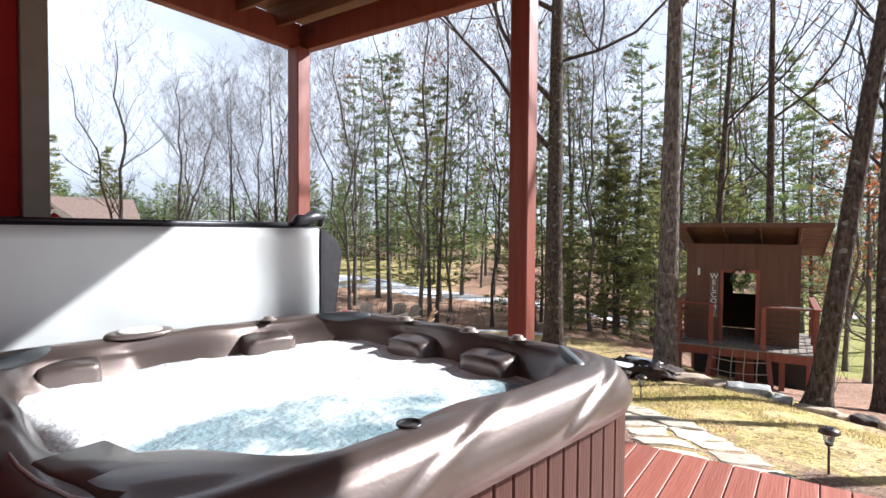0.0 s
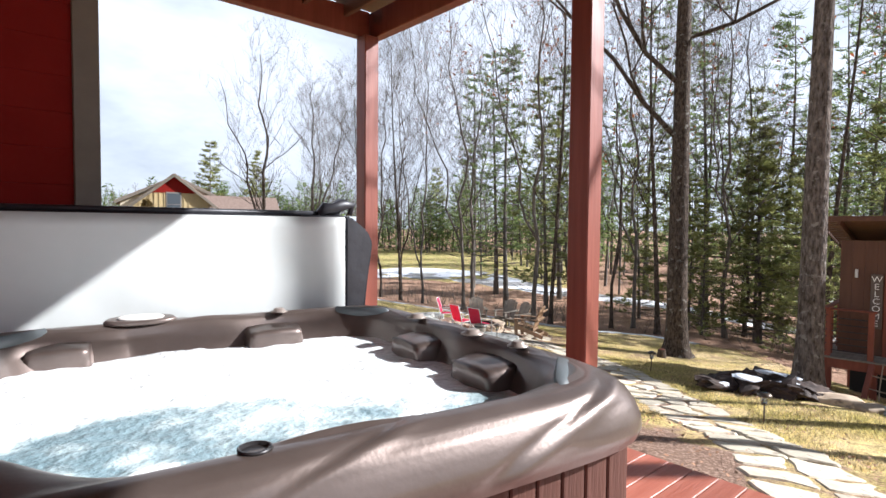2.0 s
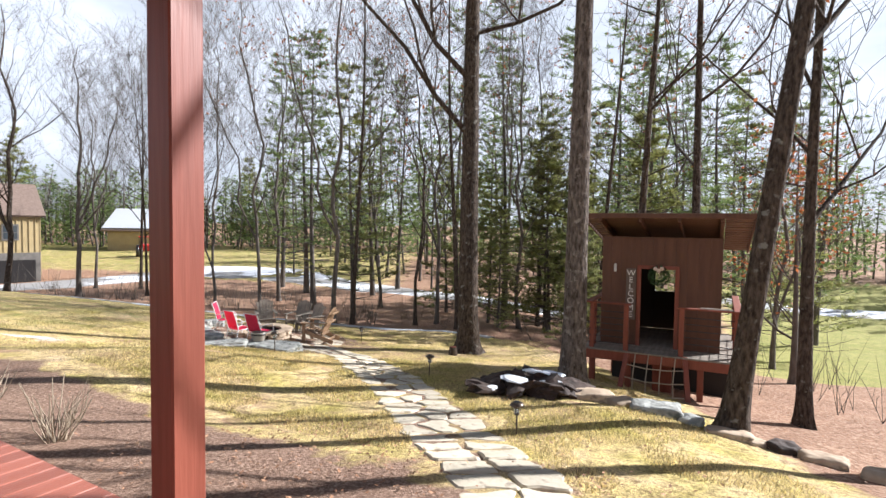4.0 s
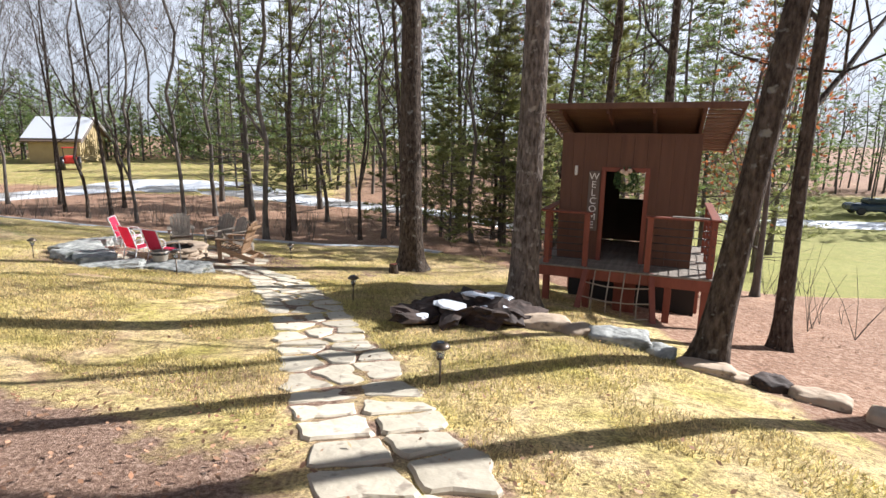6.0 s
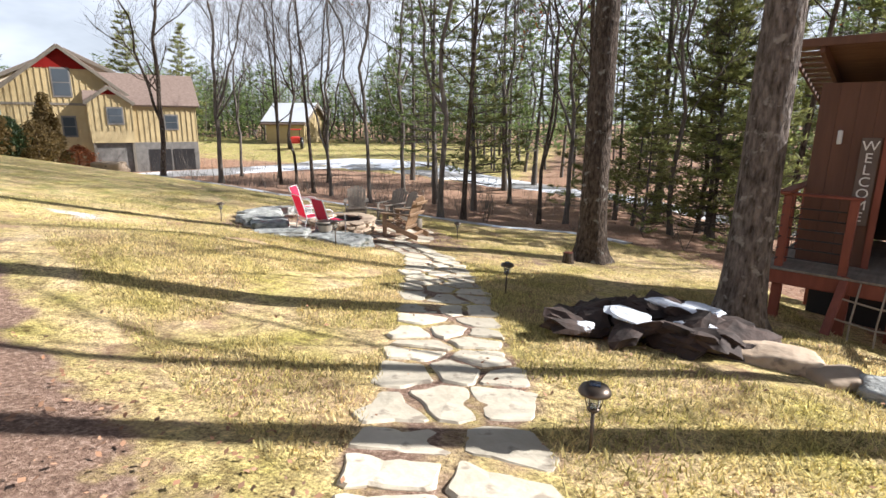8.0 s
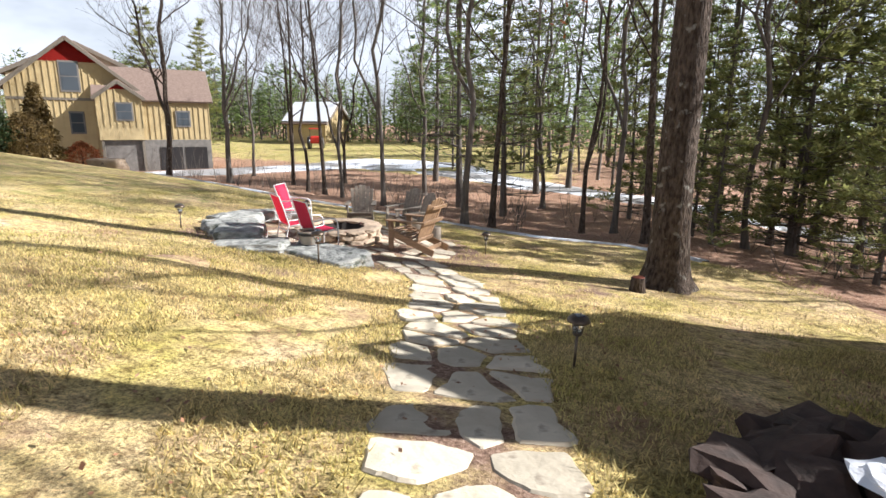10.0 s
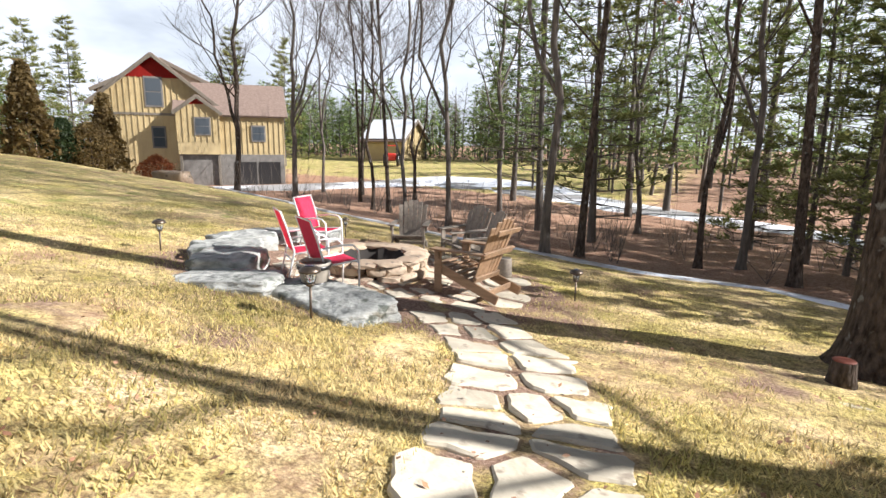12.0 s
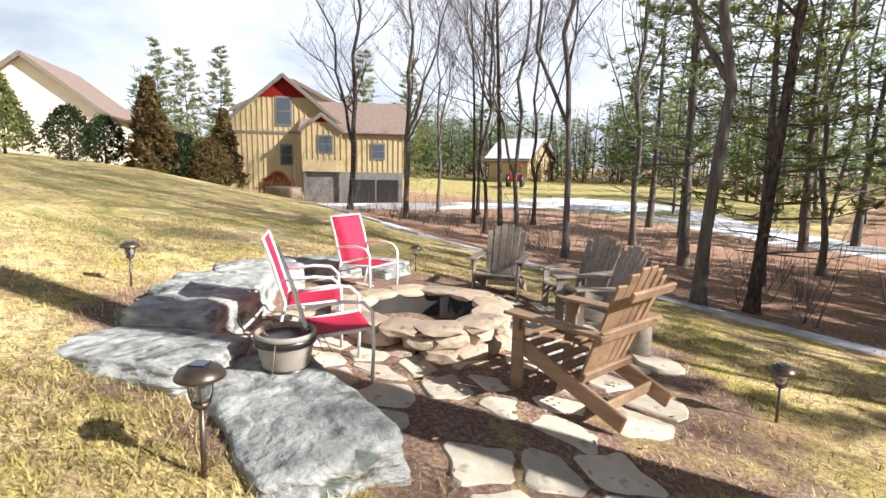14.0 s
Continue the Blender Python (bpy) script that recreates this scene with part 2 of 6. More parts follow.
def water_mat():
    m = bpy.data.materials.new("foaming_water")
    m.use_nodes = True
    t = m.node_tree
    b = t.nodes["Principled BSDF"]
    at = t.nodes.new("ShaderNodeAttribute")
    at.attribute_name = "foam"
    co = t.nodes.new("ShaderNodeTexCoord")
    n = t.nodes.new("ShaderNodeTexNoise")
    n.inputs["Scale"].default_value, n.inputs["Detail"].default_value = 9.0, 8.0
    t.links.new(co.outputs["Object"], n.inputs["Vector"])
    a = t.nodes.new("ShaderNodeMath")
    a.operation = "MULTIPLY_ADD"
    a.inputs[1].default_value, a.inputs[2].default_value = 0.9, -0.45
    t.links.new(n.outputs["Fac"], a.inputs[0])
    s = t.nodes.new("ShaderNodeMath")
    s.operation = "ADD"
    t.links.new(a.outputs[0], s.inputs[0])
    t.links.new(at.outputs["Fac"], s.inputs[1])
    r = t.nodes.new("ShaderNodeValToRGB")
    e = r.color_ramp.elements
    e[0].position, e[0].color = 0.20, (0.20, 0.29, 0.32, 1)
    e[1].position, e[1].color = 0.62, (0.9, 0.92, 0.92, 1)
    mid = e.new(0.45)
    mid.color = (0.50, 0.60, 0.61, 1)
    t.links.new(s.outputs[0], r.inputs["Fac"])
    t.links.new(r.outputs["Color"], b.inputs["Base Color"])
    b.inputs["Roughness"].default_value = 0.18
    bp = t.nodes.new("ShaderNodeBump")
    bp.inputs["Strength"].default_value, bp.inputs["Distance"].default_value = 0.6, 0.02
    n2 = t.nodes.new("ShaderNodeTexNoise")
    n2.inputs["Scale"].default_value, n2.inputs["Detail"].default_value = 28.0, 6.0
    t.links.new(co.outputs["Object"], n2.inputs["Vector"])
    t.links.new(n2.outputs["Fac"], bp.inputs["Height"])
    t.links.new(bp.outputs[0], b.inputs["Normal"])
    return m


for leaf_m in (M_PINE, M_PINE2, M_REDLEAF, M_SHRUB, M_HOLLY, M_BLADE):
    leafy(leaf_m, 0.55)
leafy(M_SLING, 0.5)
M_GLASS, M_LGLASS, M_WATER = glass_mat(), lamp_glass_mat(), water_mat()


def ground_mat():
    """Dormant lawn, bark mulch, woodland leaf litter and bare clay, chosen by masks stored on the sheet."""
    m = bpy.data.materials.new("ground")
    m.use_nodes = True
    t = m.node_tree
    b = t.nodes["Principled BSDF"]
    b.inputs["Roughness"].default_value = 0.9
    b.inputs["Specular IOR Level"].default_value = 0.2
    co = t.nodes.new("ShaderNodeTexCoord")

    def noise_ramp(scale, stops, detail=8.0, rough=0.65, pos=(0.3, 0.7)):
        n = t.nodes.new("ShaderNodeTexNoise")
        n.inputs["Scale"].default_value, n.inputs["Detail"].default_value, n.inputs["Roughness"].default_value = scale, detail, rough
        t.links.new(co.outputs["Object"], n.inputs["Vector"])
        r = t.nodes.new("ShaderNodeValToRGB")
        els = r.color_ramp.elements
        els[0].position, els[1].position = pos
        els[0].color, els[1].color = (*stops[0], 1), (*stops[-1], 1)
        for k, c in enumerate(stops[1:-1]):
            x = els.new(pos[0] + (pos[1] - pos[0]) * (k + 1) / (len(stops) - 1))
            x.color = (*c, 1)
        t.links.new(n.outputs["Fac"], r.inputs["Fac"])
        return r.outputs["Color"]

    def mix(fac, a, c, how="MIX"):
        x = t.nodes.new("ShaderNodeMix")
        x.data_type, x.blend_type = "RGBA", how
        for sock, v in ((0, fac), (6, a), (7, c)):
            if isinstance(v, (int, float)):
                x.inputs[sock].default_value = v
            elif isinstance(v, tuple):
                x.inputs[sock].default_value = (*v, 1)
            else:
                t.links.new(v, x.inputs[sock])
        return x.outputs[2]

    def mask(name):
        at = t.nodes.new("ShaderNodeAttribute")
        at.attribute_name = name
        n = t.nodes.new("ShaderNodeTexNoise")
        n.inputs["Scale"].default_value, n.inputs["Detail"].default_value = 2.2, 8.0
        t.links.new(co.outputs["Object"], n.inputs["Vector"])
        a = t.nodes.new("ShaderNodeMath")
        a.operation = "ADD"
        t.links.new(at.outputs["Fac"], a.inputs[0])
        t.links.new(n.outputs["Fac"], a.inputs[1])
        r = t.nodes.new("ShaderNodeMapRange")
        r.inputs["From Min"].default_value, r.inputs["From Max"].default_value = 0.9, 1.1
        t.links.new(a.outputs[0], r.inputs["Value"])
        return r.outputs[0]

    lawn = noise_ramp(1.1, [(0.42, 0.36, 0.10), (0.62, 0.49, 0.23), (0.72, 0.55, 0.35)], 3.0)
    fine = noise_ramp(42.0, [(0.16, 0.13, 0.10), (0.9, 0.9, 0.88), (1.5, 1.46, 1.38)], 9.0, 0.8, (0.37, 0.62))
    lawn = mix(1.0, lawn, fine, "MULTIPLY")
    lawn = mix(1.0, lawn, noise_ramp(9.0, [(0.40, 0.35, 0.30), (0.97, 0.97, 0.97), (1.3, 1.28, 1.22)], 6.0, 0.75, (0.36, 0.63)), "MULTIPLY")
    patch = noise_ramp(0.8, [(0, 0, 0), (0.1, 0.1, 0.1), (1, 1, 1)], 8.0, 0.68, (0.40, 0.68))
    lawn = mix(patch, lawn, noise_ramp(22.0, [(0.12, 0.065, 0.04), (0.36, 0.22, 0.14), (0.5, 0.36, 0.24)]))
    moss = noise_ramp(0.55, [(0, 0, 0), (0, 0, 0), (0.6, 0.6, 0.6)], 7.0, 0.7, (0.48, 0.70))
    lawn = mix(moss, lawn, mix(1.0, noise_ramp(5.0, [(0.34, 0.33, 0.03), (0.56, 0.50, 0.07)]), fine, "MULTIPLY"))
    green = mask("green")
    lawn = mix(green, lawn, mix(1.0, noise_ramp(2.0, [(0.25, 0.27, 0.065), (0.40, 0.36, 0.13)]), fine, "MULTIPLY"))
    mulch = noise_ramp(30.0, [(0.06, 0.036, 0.026), (0.24, 0.15, 0.105), (0.52, 0.38, 0.29)], 9.0, 0.75)
    litter = noise_ramp(14.0, [(0.05, 0.028, 0.018), (0.31, 0.175, 0.11), (0.60, 0.45, 0.34)], 9.0, 0.75)
    pale = noise_ramp(0.35, [(1, 1, 1), (1.0, 1.0, 1.0), (1.35, 1.4, 1.4)], 4.0)
    litter = mix(1.0, litter, pale, "MULTIPLY")
    col = mix(mask("litter"), lawn, litter)
    col = mix(mask("mulch"), col, mulch)
    col = mix(mask("snow"), col, (0.74, 0.77, 0.82))
    t.links.new(col, b.inputs["Base Color"])
    bp = t.nodes.new("ShaderNodeBump")
    bp.inputs["Strength"].default_value, bp.inputs["Distance"].default_value = 0.9, 0.03
    n = t.nodes.new("ShaderNodeTexNoise")
    n.inputs["Scale"].default_value, n.inputs["Detail"].default_value, n.inputs["Roughness"].default_value = 30.0, 8.0, 0.7
    t.links.new(co.outputs["Object"], n.inputs["Vector"])
    t.links.new(n.outputs["Fac"], bp.inputs["Height"])
    t.links.new(bp.outputs[0], b.inputs["Normal"])
    return m


M_GROUND = ground_mat()
M_EDGE = mat("edging_stone", (0.36, 0.34, 0.32), 0.85, color2=(0.5, 0.49, 0.47), scale=4.0, bump=0.6, bump_scale=12, spots=((0.78, 0.80, 0.85), 1.2, 0.5))
M_ROAD = mat("gravel_drive", (0.26, 0.25, 0.245), 0.9, color2=(0.36, 0.35, 0.34), scale=3.0, bump=0.5, bump_scale=25, spots=((0.78, 0.80, 0.85), 0.22, 0.44))


# ---- mesh helpers ----
def thing(name, m=None, label="", category="", group="", kind=""):
    ob = new(name)
    ob.empty_display_size = 0.1
    if m is not None:
        ob.matrix_world = m
    return tagged(ob, label, category, group, kind)


def to_mesh(name, bm, material, smooth=False):
    me = bpy.data.meshes.new(name)
    bmesh.ops.recalc_face_normals(bm, faces=bm.faces)
    if smooth:
        for f in bm.faces:
            f.smooth = True
    bm.to_mesh(me)
    bm.free()
    me.materials.append(material)
    return me


def part(name, bm, material, parent=None, label="", smooth=False, m=None):
    ob = new(name, to_mesh(name, bm, material, smooth))
    if parent is not None:
        ob.parent = parent
    if m is not None:
        ob.matrix_basis = m
    return tagged(ob, label)


def single(name, bm, material, label="", category="", group="", kind="", smooth=False, m=None):
    ob = new(name, to_mesh(name, bm, material, smooth))
    if m is not None:
        ob.matrix_world = m
    return tagged(ob, label, category, group, kind)


def box(cx, cy, cz, sx, sy, sz, bev=0.006, rot=None, bm=None):
    own = bmesh.new()
    bmesh.ops.create_cube(own, size=1.0, matrix=Matrix.Diagonal((sx, sy, sz, 1)))
    if bev:
        bmesh.ops.bevel(own, geom=own.edges[:], offset=bev, segments=1, affect="EDGES")
    m = Matrix.Translation((cx, cy, cz)) @ (rot or Matrix())
    bmesh.ops.transform(own, matrix=m, verts=own.verts)
    if bm is None:
        return own
    join(bm, own)
    return bm


def join(bm, own):
    vs = [bm.verts.new(v.co) for v in own.verts]
    own.verts.index_update()
    for f in own.faces:
        nf = bm.faces.new([vs[v.index] for v in f.verts])
        nf.smooth = f.smooth
    own.free()


def beam(p, q, w, h, bev=0.006, bm=None):
    """A board from p to q, w wide across, h deep."""
    p, q = Vector(p), Vector(q)
    d = q - p
    rot = d.to_track_quat("Y", "Z").to_matrix().to_4x4()
    c = (p + q) / 2
    return box(c.x, c.y, c.z, w, d.length, h, bev, rot, bm)


def tube(bm, pts, radii, sides=8, cap=True):
    pts = [Vector(p) for p in pts]
    rings = []
    ref = Vector((0.31, 0.77, 0.55))
    for i, p in enumerate(pts):
        d = (pts[min(i + 1, len(pts) - 1)] - pts[max(i - 1, 0)]).normalized()
        a = d.cross(ref if abs(d.dot(ref)) < 0.95 else Vector((1, 0, 0))).normalized()
        b = d.cross(a)
        rings.append([bm.verts.new(p + radii[i] * (math.cos(2 * math.pi * k / sides) * a + math.sin(2 * math.pi * k / sides) * b)) for k in range(sides)])
    for r0, r1 in zip(rings, rings[1:]):
        for k in range(sides):
            f = bm.faces.new((r0[k], r0[(k + 1) % sides], r1[(k + 1) % sides], r1[k]))
            f.smooth = True
    if cap and sides > 2:
        bm.faces.new(rings[0][::-1])
        bm.faces.new(rings[-1])
    return bm


def lathe(profile, seg=20, bm=None):
    bm = bm or bmesh.new()
    rings = [[bm.verts.new((r * math.cos(2 * math.pi * k / seg), r * math.sin(2 * math.pi * k / seg), z)) for k in range(seg)] for r, z in profile]
    for r0, r1 in zip(rings, rings[1:]):
        for k in range(seg):
            f = bm.faces.new((r0[k], r0[(k + 1) % seg], r1[(k + 1) % seg], r1[k]))
            f.smooth = True
    bm.faces.new(rings[0][::-1])
    bm.faces.new(rings[-1])
    return bm


def lerp_table(v, xs, ys):
    return float(np.interp(v, xs, ys))


def ground_z(x, y):
    b = lerp_table(y, [-30, 0, 4, 6.6, 8, 11.7, 15, 17.3, 22, 30, 45, 60, 90, 400], [-0.3, -0.35, -0.42, -0.72, -0.98, -1.40, -1.88, -2.05, -2.55, -3.4, -3.25, -2.5, -1.9, -2.5])
    l = lerp_table(x, [-60, -30, -19, -12, -4.4, 0.5, 3.5, 6, 9, 14, 30, 80], [2.2, 2.0, 1.65, 1.1, 0.42, 0.04, 0, -0.15, -0.6, -1.1, -1.6, -1.6])
    if l > 0:
        l *= lerp_table(y, [-5, 20, 32], [1, 1, 0.2])
    rise = 0.21 * math.exp(-(((x + 2.0) / 2.0) ** 2) - ((y - 10.6) / 2.1) ** 2)
    swell = 0.12 * math.exp(-(((x - 5.0) / 1.2) ** 2) - ((y - 9.5) / 1.6) ** 2)
    dip = 0.16 * math.exp(-(((x - 3.8) / 2.2) ** 2) - ((y - 17.0) / 2.2) ** 2)
    return b + l + rise + swell - dip


def nz(x, y, s=1.0, seed=0.0):
    return noise.noise(Vector((x * s + seed, y * s - seed, seed * 1.7)))


# ---- ground ----
DECK = pose(2.04, 4.12, 0, 0, 0, -28)
PIT = (-2.25, 16.4)


def path_side(x, y):
    """Distance from the stepping-stone walk."""
    return min(math.hypot(x - a, y - b) for a, b in WALKLINE)


WALKNODES = [(3.85, 4.2), (3.72, 5.2), (3.6, 6.3), (3.35, 7.1), (3.12, 7.8), (2.72, 9.1), (2.3, 10.3), (1.93, 11.3), (1.45, 12.45), (1.0, 13.7), (0.62, 14.55), (-0.1, 15.2), (-0.8, 15.7)]
WALKLINE = []
for (xa, ya), (xb, yb) in zip(WALKNODES, WALKNODES[1:]):
    for k in range(4):
        WALKLINE.append((xa + (xb - xa) * k / 4, ya + (yb - ya) * k / 4))


def smooth_step(v, a, b):
    v = max(0.0, min(1.0, (v - a) / (b - a)))
    return v * v * (3 - 2 * v)


def lawn_edge(x):
    """The y at which the lawn ends and the woods begin."""
    return lerp_table(x, [-60, -36, -20, -12, -6.7, -1.5, 2.5, 5, 7, 10, 14], [40, 31, 25.6, 23, 21.5, 21.4, 21.4, 19.6, 15.5, 12.2, 11])


def masks(x, y):
    e = lawn_edge(x) if x < 14 else 11
    litter = smooth_step(y - e, -0.5, 0.7)
    if x > 6.2 and y < 15:
        litter = max(litter, 0.85 * smooth_step(x, 6.6, 7.6) * smooth_step(y, 4, 7))
    green = 0.0
    if x > 11 and y > 19:
        g = smooth_step(x - 0.42 * y, 3.2, 5.4) * (1 - smooth_step(y, 55, 62))
        litter *= 1 - g
        green = 0.75 * g
    if y > 34 and x < 6:
        g = smooth_step(y + 0.25 * x, 36.5, 39.5) * (1 - smooth_step(x, -6, 2)) * (1 - smooth_step(y, 70, 80))
        litter *= 1 - 0.8 * g
        green = max(green, 0.5 * g)
    if x < -2 and y > 9:
        green = max(green, 0.42 * smooth_step(-x, 3, 7))
    p = Matrix(DECK).inverted() @ Vector((x, y, 0))
    mulch = (1 - smooth_step(p.y, 1.8 + 0.5 * nz(x, y, 1.6, 4.0), 3.1 + 0.6 * nz(x, y, 0.8))) * smooth_step(x, -8.0, -5.0) if x < 3.2 else 0.0
    if x >= 3.2:
        mulch = 0.62 * (1 - smooth_step(p.y, 1.6, 2.6))
    d = path_side(x, y) if -2 < x < 5 and 3 < y < 17 else 9
    mulch = max(mulch, 0.52 * (1 - smooth_step(d, 0.45, 0.8)))
    dp = math.hypot(x - PIT[0], y - PIT[1])
    mulch = max(mulch, 0.66 * (1 - smooth_step(dp, 2.3, 3.1)))
    for wx, wy, wr, ws in ((-1.05, 13.15, 0.75, 0.62), (-2.2, 12.3, 0.8, 0.5), (0.3, 16.2, 0.9, 0.55), (2.4, 15.7, 0.9, 0.55)):
        mulch = max(mulch, ws * math.exp(-((x - wx) ** 2 + 1.6 * (y - wy) ** 2) / wr ** 2))
    snow = 0.62 * math.exp(-(((x + 5.35) / 1.1) ** 2) - ((y - 12.4) / 0.4) ** 2) + 0.66 * math.exp(-(((x - 2.95) / 0.35) ** 2) - ((y - 15.6) / 0.16) ** 2)
    return litter, mulch, green, snow


def build_ground():
    def axis(lo, a, b, hi, fine, growth=1.16):
        out, v, s = [], a, fine
        while v < b:
            out.append(v)
            v += fine
        v, s = b, fine
        while v < hi:
            out.append(v)
            s *= growth
            v += s
        out.append(hi)
        v, s, left = a, fine, []
        while v > lo:
            s *= growth
            v -= s
            left.append(v)
        left[-1] = lo
        return left[::-1] + out

    xs, ys = axis(-900, -8, 9, 900, 0.16), axis(-500, 3.5, 22, 1200, 0.16)
    verts, vals = [], []
    for y in ys:
        for x in xs:
            z = ground_z(x, y)
            if abs(x) < 70 and abs(y) < 90:
                z += 0.03 * nz(x, y, 0.7) + 0.012 * nz(x, y, 2.7, 3.0)
                if y > lawn_edge(x):
                    z += 0.12 * nz(x, y, 0.35, 7.0)
            verts.append((x, y, z))
            vals.append(masks(x, y))
    nx = len(xs)
    faces = [(j * nx + i, j * nx + i + 1, (j + 1) * nx + i + 1, (j + 1) * nx + i) for j in range(len(ys) - 1) for i in range(nx - 1)]
    me = bpy.data.meshes.new("ground")
    me.from_pydata(verts, [], faces)
    for k, nm in enumerate(("litter", "mulch", "green", "snow")):
        at = me.attributes.new(nm, "FLOAT", "POINT")
        at.data.foreach_set("value", [v[k] for v in vals])
    me.polygons.foreach_set("use_smooth", [True] * len(me.polygons))
    me.materials.append(M_GROUND)
    return tagged(new("ground", me), "yellowing dormant lawn with mulch beds and leaf-littered woodland floor", "ground", kind="structure")


build_ground()


def ribbon(name, nodes, width, material, label, category, lift=0.05):
    bm = bmesh.new()
    rows = []
    pts = []
    for (xa, ya, wa), (xb, yb, wb) in zip(nodes, nodes[1:]):
        for k in range(6):
            f = k / 6
            pts.append((xa + (xb - xa) * f, ya + (yb - ya) * f, wa + (wb - wa) * f))
    pts.append(nodes[-1])
    for i, (x, y, w) in enumerate(pts):
        a, b = pts[max(i - 1, 0)], pts[min(i + 1, len(pts) - 1)]
        d = Vector((b[0] - a[0], b[1] - a[1], 0)).normalized()
        n = Vector((-d.y, d.x, 0))
        row = []
        for k in range(7):
            q = Vector((x, y, 0)) + n * w * (k / 6 - 0.5) * (1 + 0.1 * nz(x, y, 0.6, k))
            row.append(bm.verts.new((q.x, q.y, ground_z(q.x, q.y) + (lift if 0 < k < 6 else -0.1))))
        rows.append(row)
    for r0, r1 in zip(rows, rows[1:]):
        for k in range(6):
            bm.faces.new((r0[k], r0[k + 1], r1[k + 1], r1[k])).smooth = True
    return single(name, bm, material, label, category, kind="structure")


ribbon("road", [(-44, 16, 3), (-36, 23, 3.5), (-30.5, 28, 4), (-26, 33.5, 5), (-22.5, 39.5, 6), (-18.5, 47, 9), (-12, 46.5, 9), (-7, 42.5, 6), (0, 38.5, 3.2), (6, 35.5, 3), (12, 34, 3)], 4, M_ROAD, "pale gravel driveway patched with melting snow", "driveway")
ribbon("road", [(16, 52, 4), (30, 44, 5), (50, 40, 5), (80, 38, 5)], 4, M_ROAD, "far gravel lane streaked with snow", "driveway")

edge_pts = [(x, lawn_edge(x) - 0.1, 0.38) for x in (-16, -12, -8, -4, 0, 2.5, 4.2)]
ribbon("edging", edge_pts, 0.4, M_EDGE, "pale stone edging dusted with snow along the lawn", "edging", 0.035)

# ---- porch ----
def deck_part(bm, name, material, label="", category="", kind="structure"):
    return single(name, bm, material, label, category, kind=kind, m=DECK)


deck = thing("deck", DECK, "red-stained wooden porch deck of narrow boards", "deck", kind="structure")
part("frame", box(0.4, -2.4, -0.2, 6.6, 5.0, 0.28, 0.01), M_STAIN, deck)
fascia = part("fascia", box(0.4, 0.135, -0.16, 6.7, 0.03, 0.30, 0.004), M_STAIN, deck)
board = to_mesh("board", box(0, 0, 0, 0.137, 5.06, 0.032, 0.004), M_DECK)
for k in range(46):
    ob = new("board", board)
    ob.parent = deck
    ob.location = (-2.85 + 0.1435 * k, -2.38, -0.017)


def post(name, a, b, top):
    p = thing(name, DECK @ pose(a, b, 0), "red-brown stained square timber porch post", "post", "porch posts")
    part("shaft", box(0, 0, top / 2 - 0.15, 0.15, 0.15, top + 0.3, 0.008), M_STAIN, p)
    return p


post("porch_post", 0.0, 0.0, 3.14)
post("porch_post", -2.30, -0.12, 3.14)
post("porch_post", 3.6, 0.0, 3.14)
roof = thing("ceiling", DECK, "open-joist wooden ceiling under an upper deck", "ceiling", kind="structure")
bmc = bmesh.new()
for k in range(14):
    box(0.75, -0.35 - 0.41 * k, 3.37, 6.4, 0.04, 0.19, 0.003, None, bmc)
box(0.75, -2.6, 3.49, 6.5, 5.6, 0.035, 0, None, bmc)
part("joists", bmc, M_CEIL, roof)
front_beam = deck_part(box(0.72, -0.03, 3.26, 6.25, 0.10, 0.24, 0.006), "beam_front", M_STAIN, "red-stained timber beam along the porch front", "beam")
side_beam = deck_part(box(-2.36, -2.75, 3.26, 0.10, 5.32, 0.24, 0.006), "beam_side", M_STAIN, "red-stained timber beam along the porch side", "beam")

wall = thing("wall_house", DECK, "dark red painted house wall beside the porch", "wall", kind="structure")
for k in range(17):
    part("siding_board", box(-1.75, -4.33, 0.1 + 0.2 * k, 0.12, 3.7, 0.199, 0.0015), M_REDWALL, wall)
trim = deck_part(box(-1.74, -2.43, 1.6, 0.15, 0.13, 3.5, 0.006), "trim_corner", M_TRIM, "taupe corner board on the house", "trim")
back = thing("wall_back", DECK, "dark red painted house wall behind the porch", "wall", kind="structure")
part("siding", box(0.7, -6.1, 1.65, 6.0, 0.15, 3.6, 0.004), M_REDWALL, back)
part("foundation", box(-1.75, -4.3, -0.2, 0.11, 3.6, 0.5, 0.004), M_FOUND, back)


def boulder(name, sx, sy, sz, seed, material, flat=0.4, sub=4, rough=1.0):
    """A squared, weathered block: a rounded box pushed about by noise, with flat facets."""
    bm = bmesh.new()
    bmesh.ops.create_icosphere(bm, subdivisions=sub, radius=1.0)
    for v in bm.verts:
        p = v.co.copy()
        m = max(abs(p.x), abs(p.y), abs(p.z))
        q = p.lerp(p / m, 1 - flat)
        f = 1 + rough * (0.16 * noise.noise(p * 1.3 + Vector((seed, 0, 0))) + 0.07 * noise.noise(p * 3.1 + Vector((0, seed, 0))) + 0.05 * abs(noise.noise(p * 7 + Vector((0, 0, seed)))) + (0.02 * noise.noise(p * 17 + Vector((0, 0, seed))) if sub > 4 else 0))
        v.co = Vector((q.x * sx / 2, q.y * sy / 2, q.z * sz / 2)) * f
    for f in bm.faces:
        f.smooth = sub > 3
    return bm


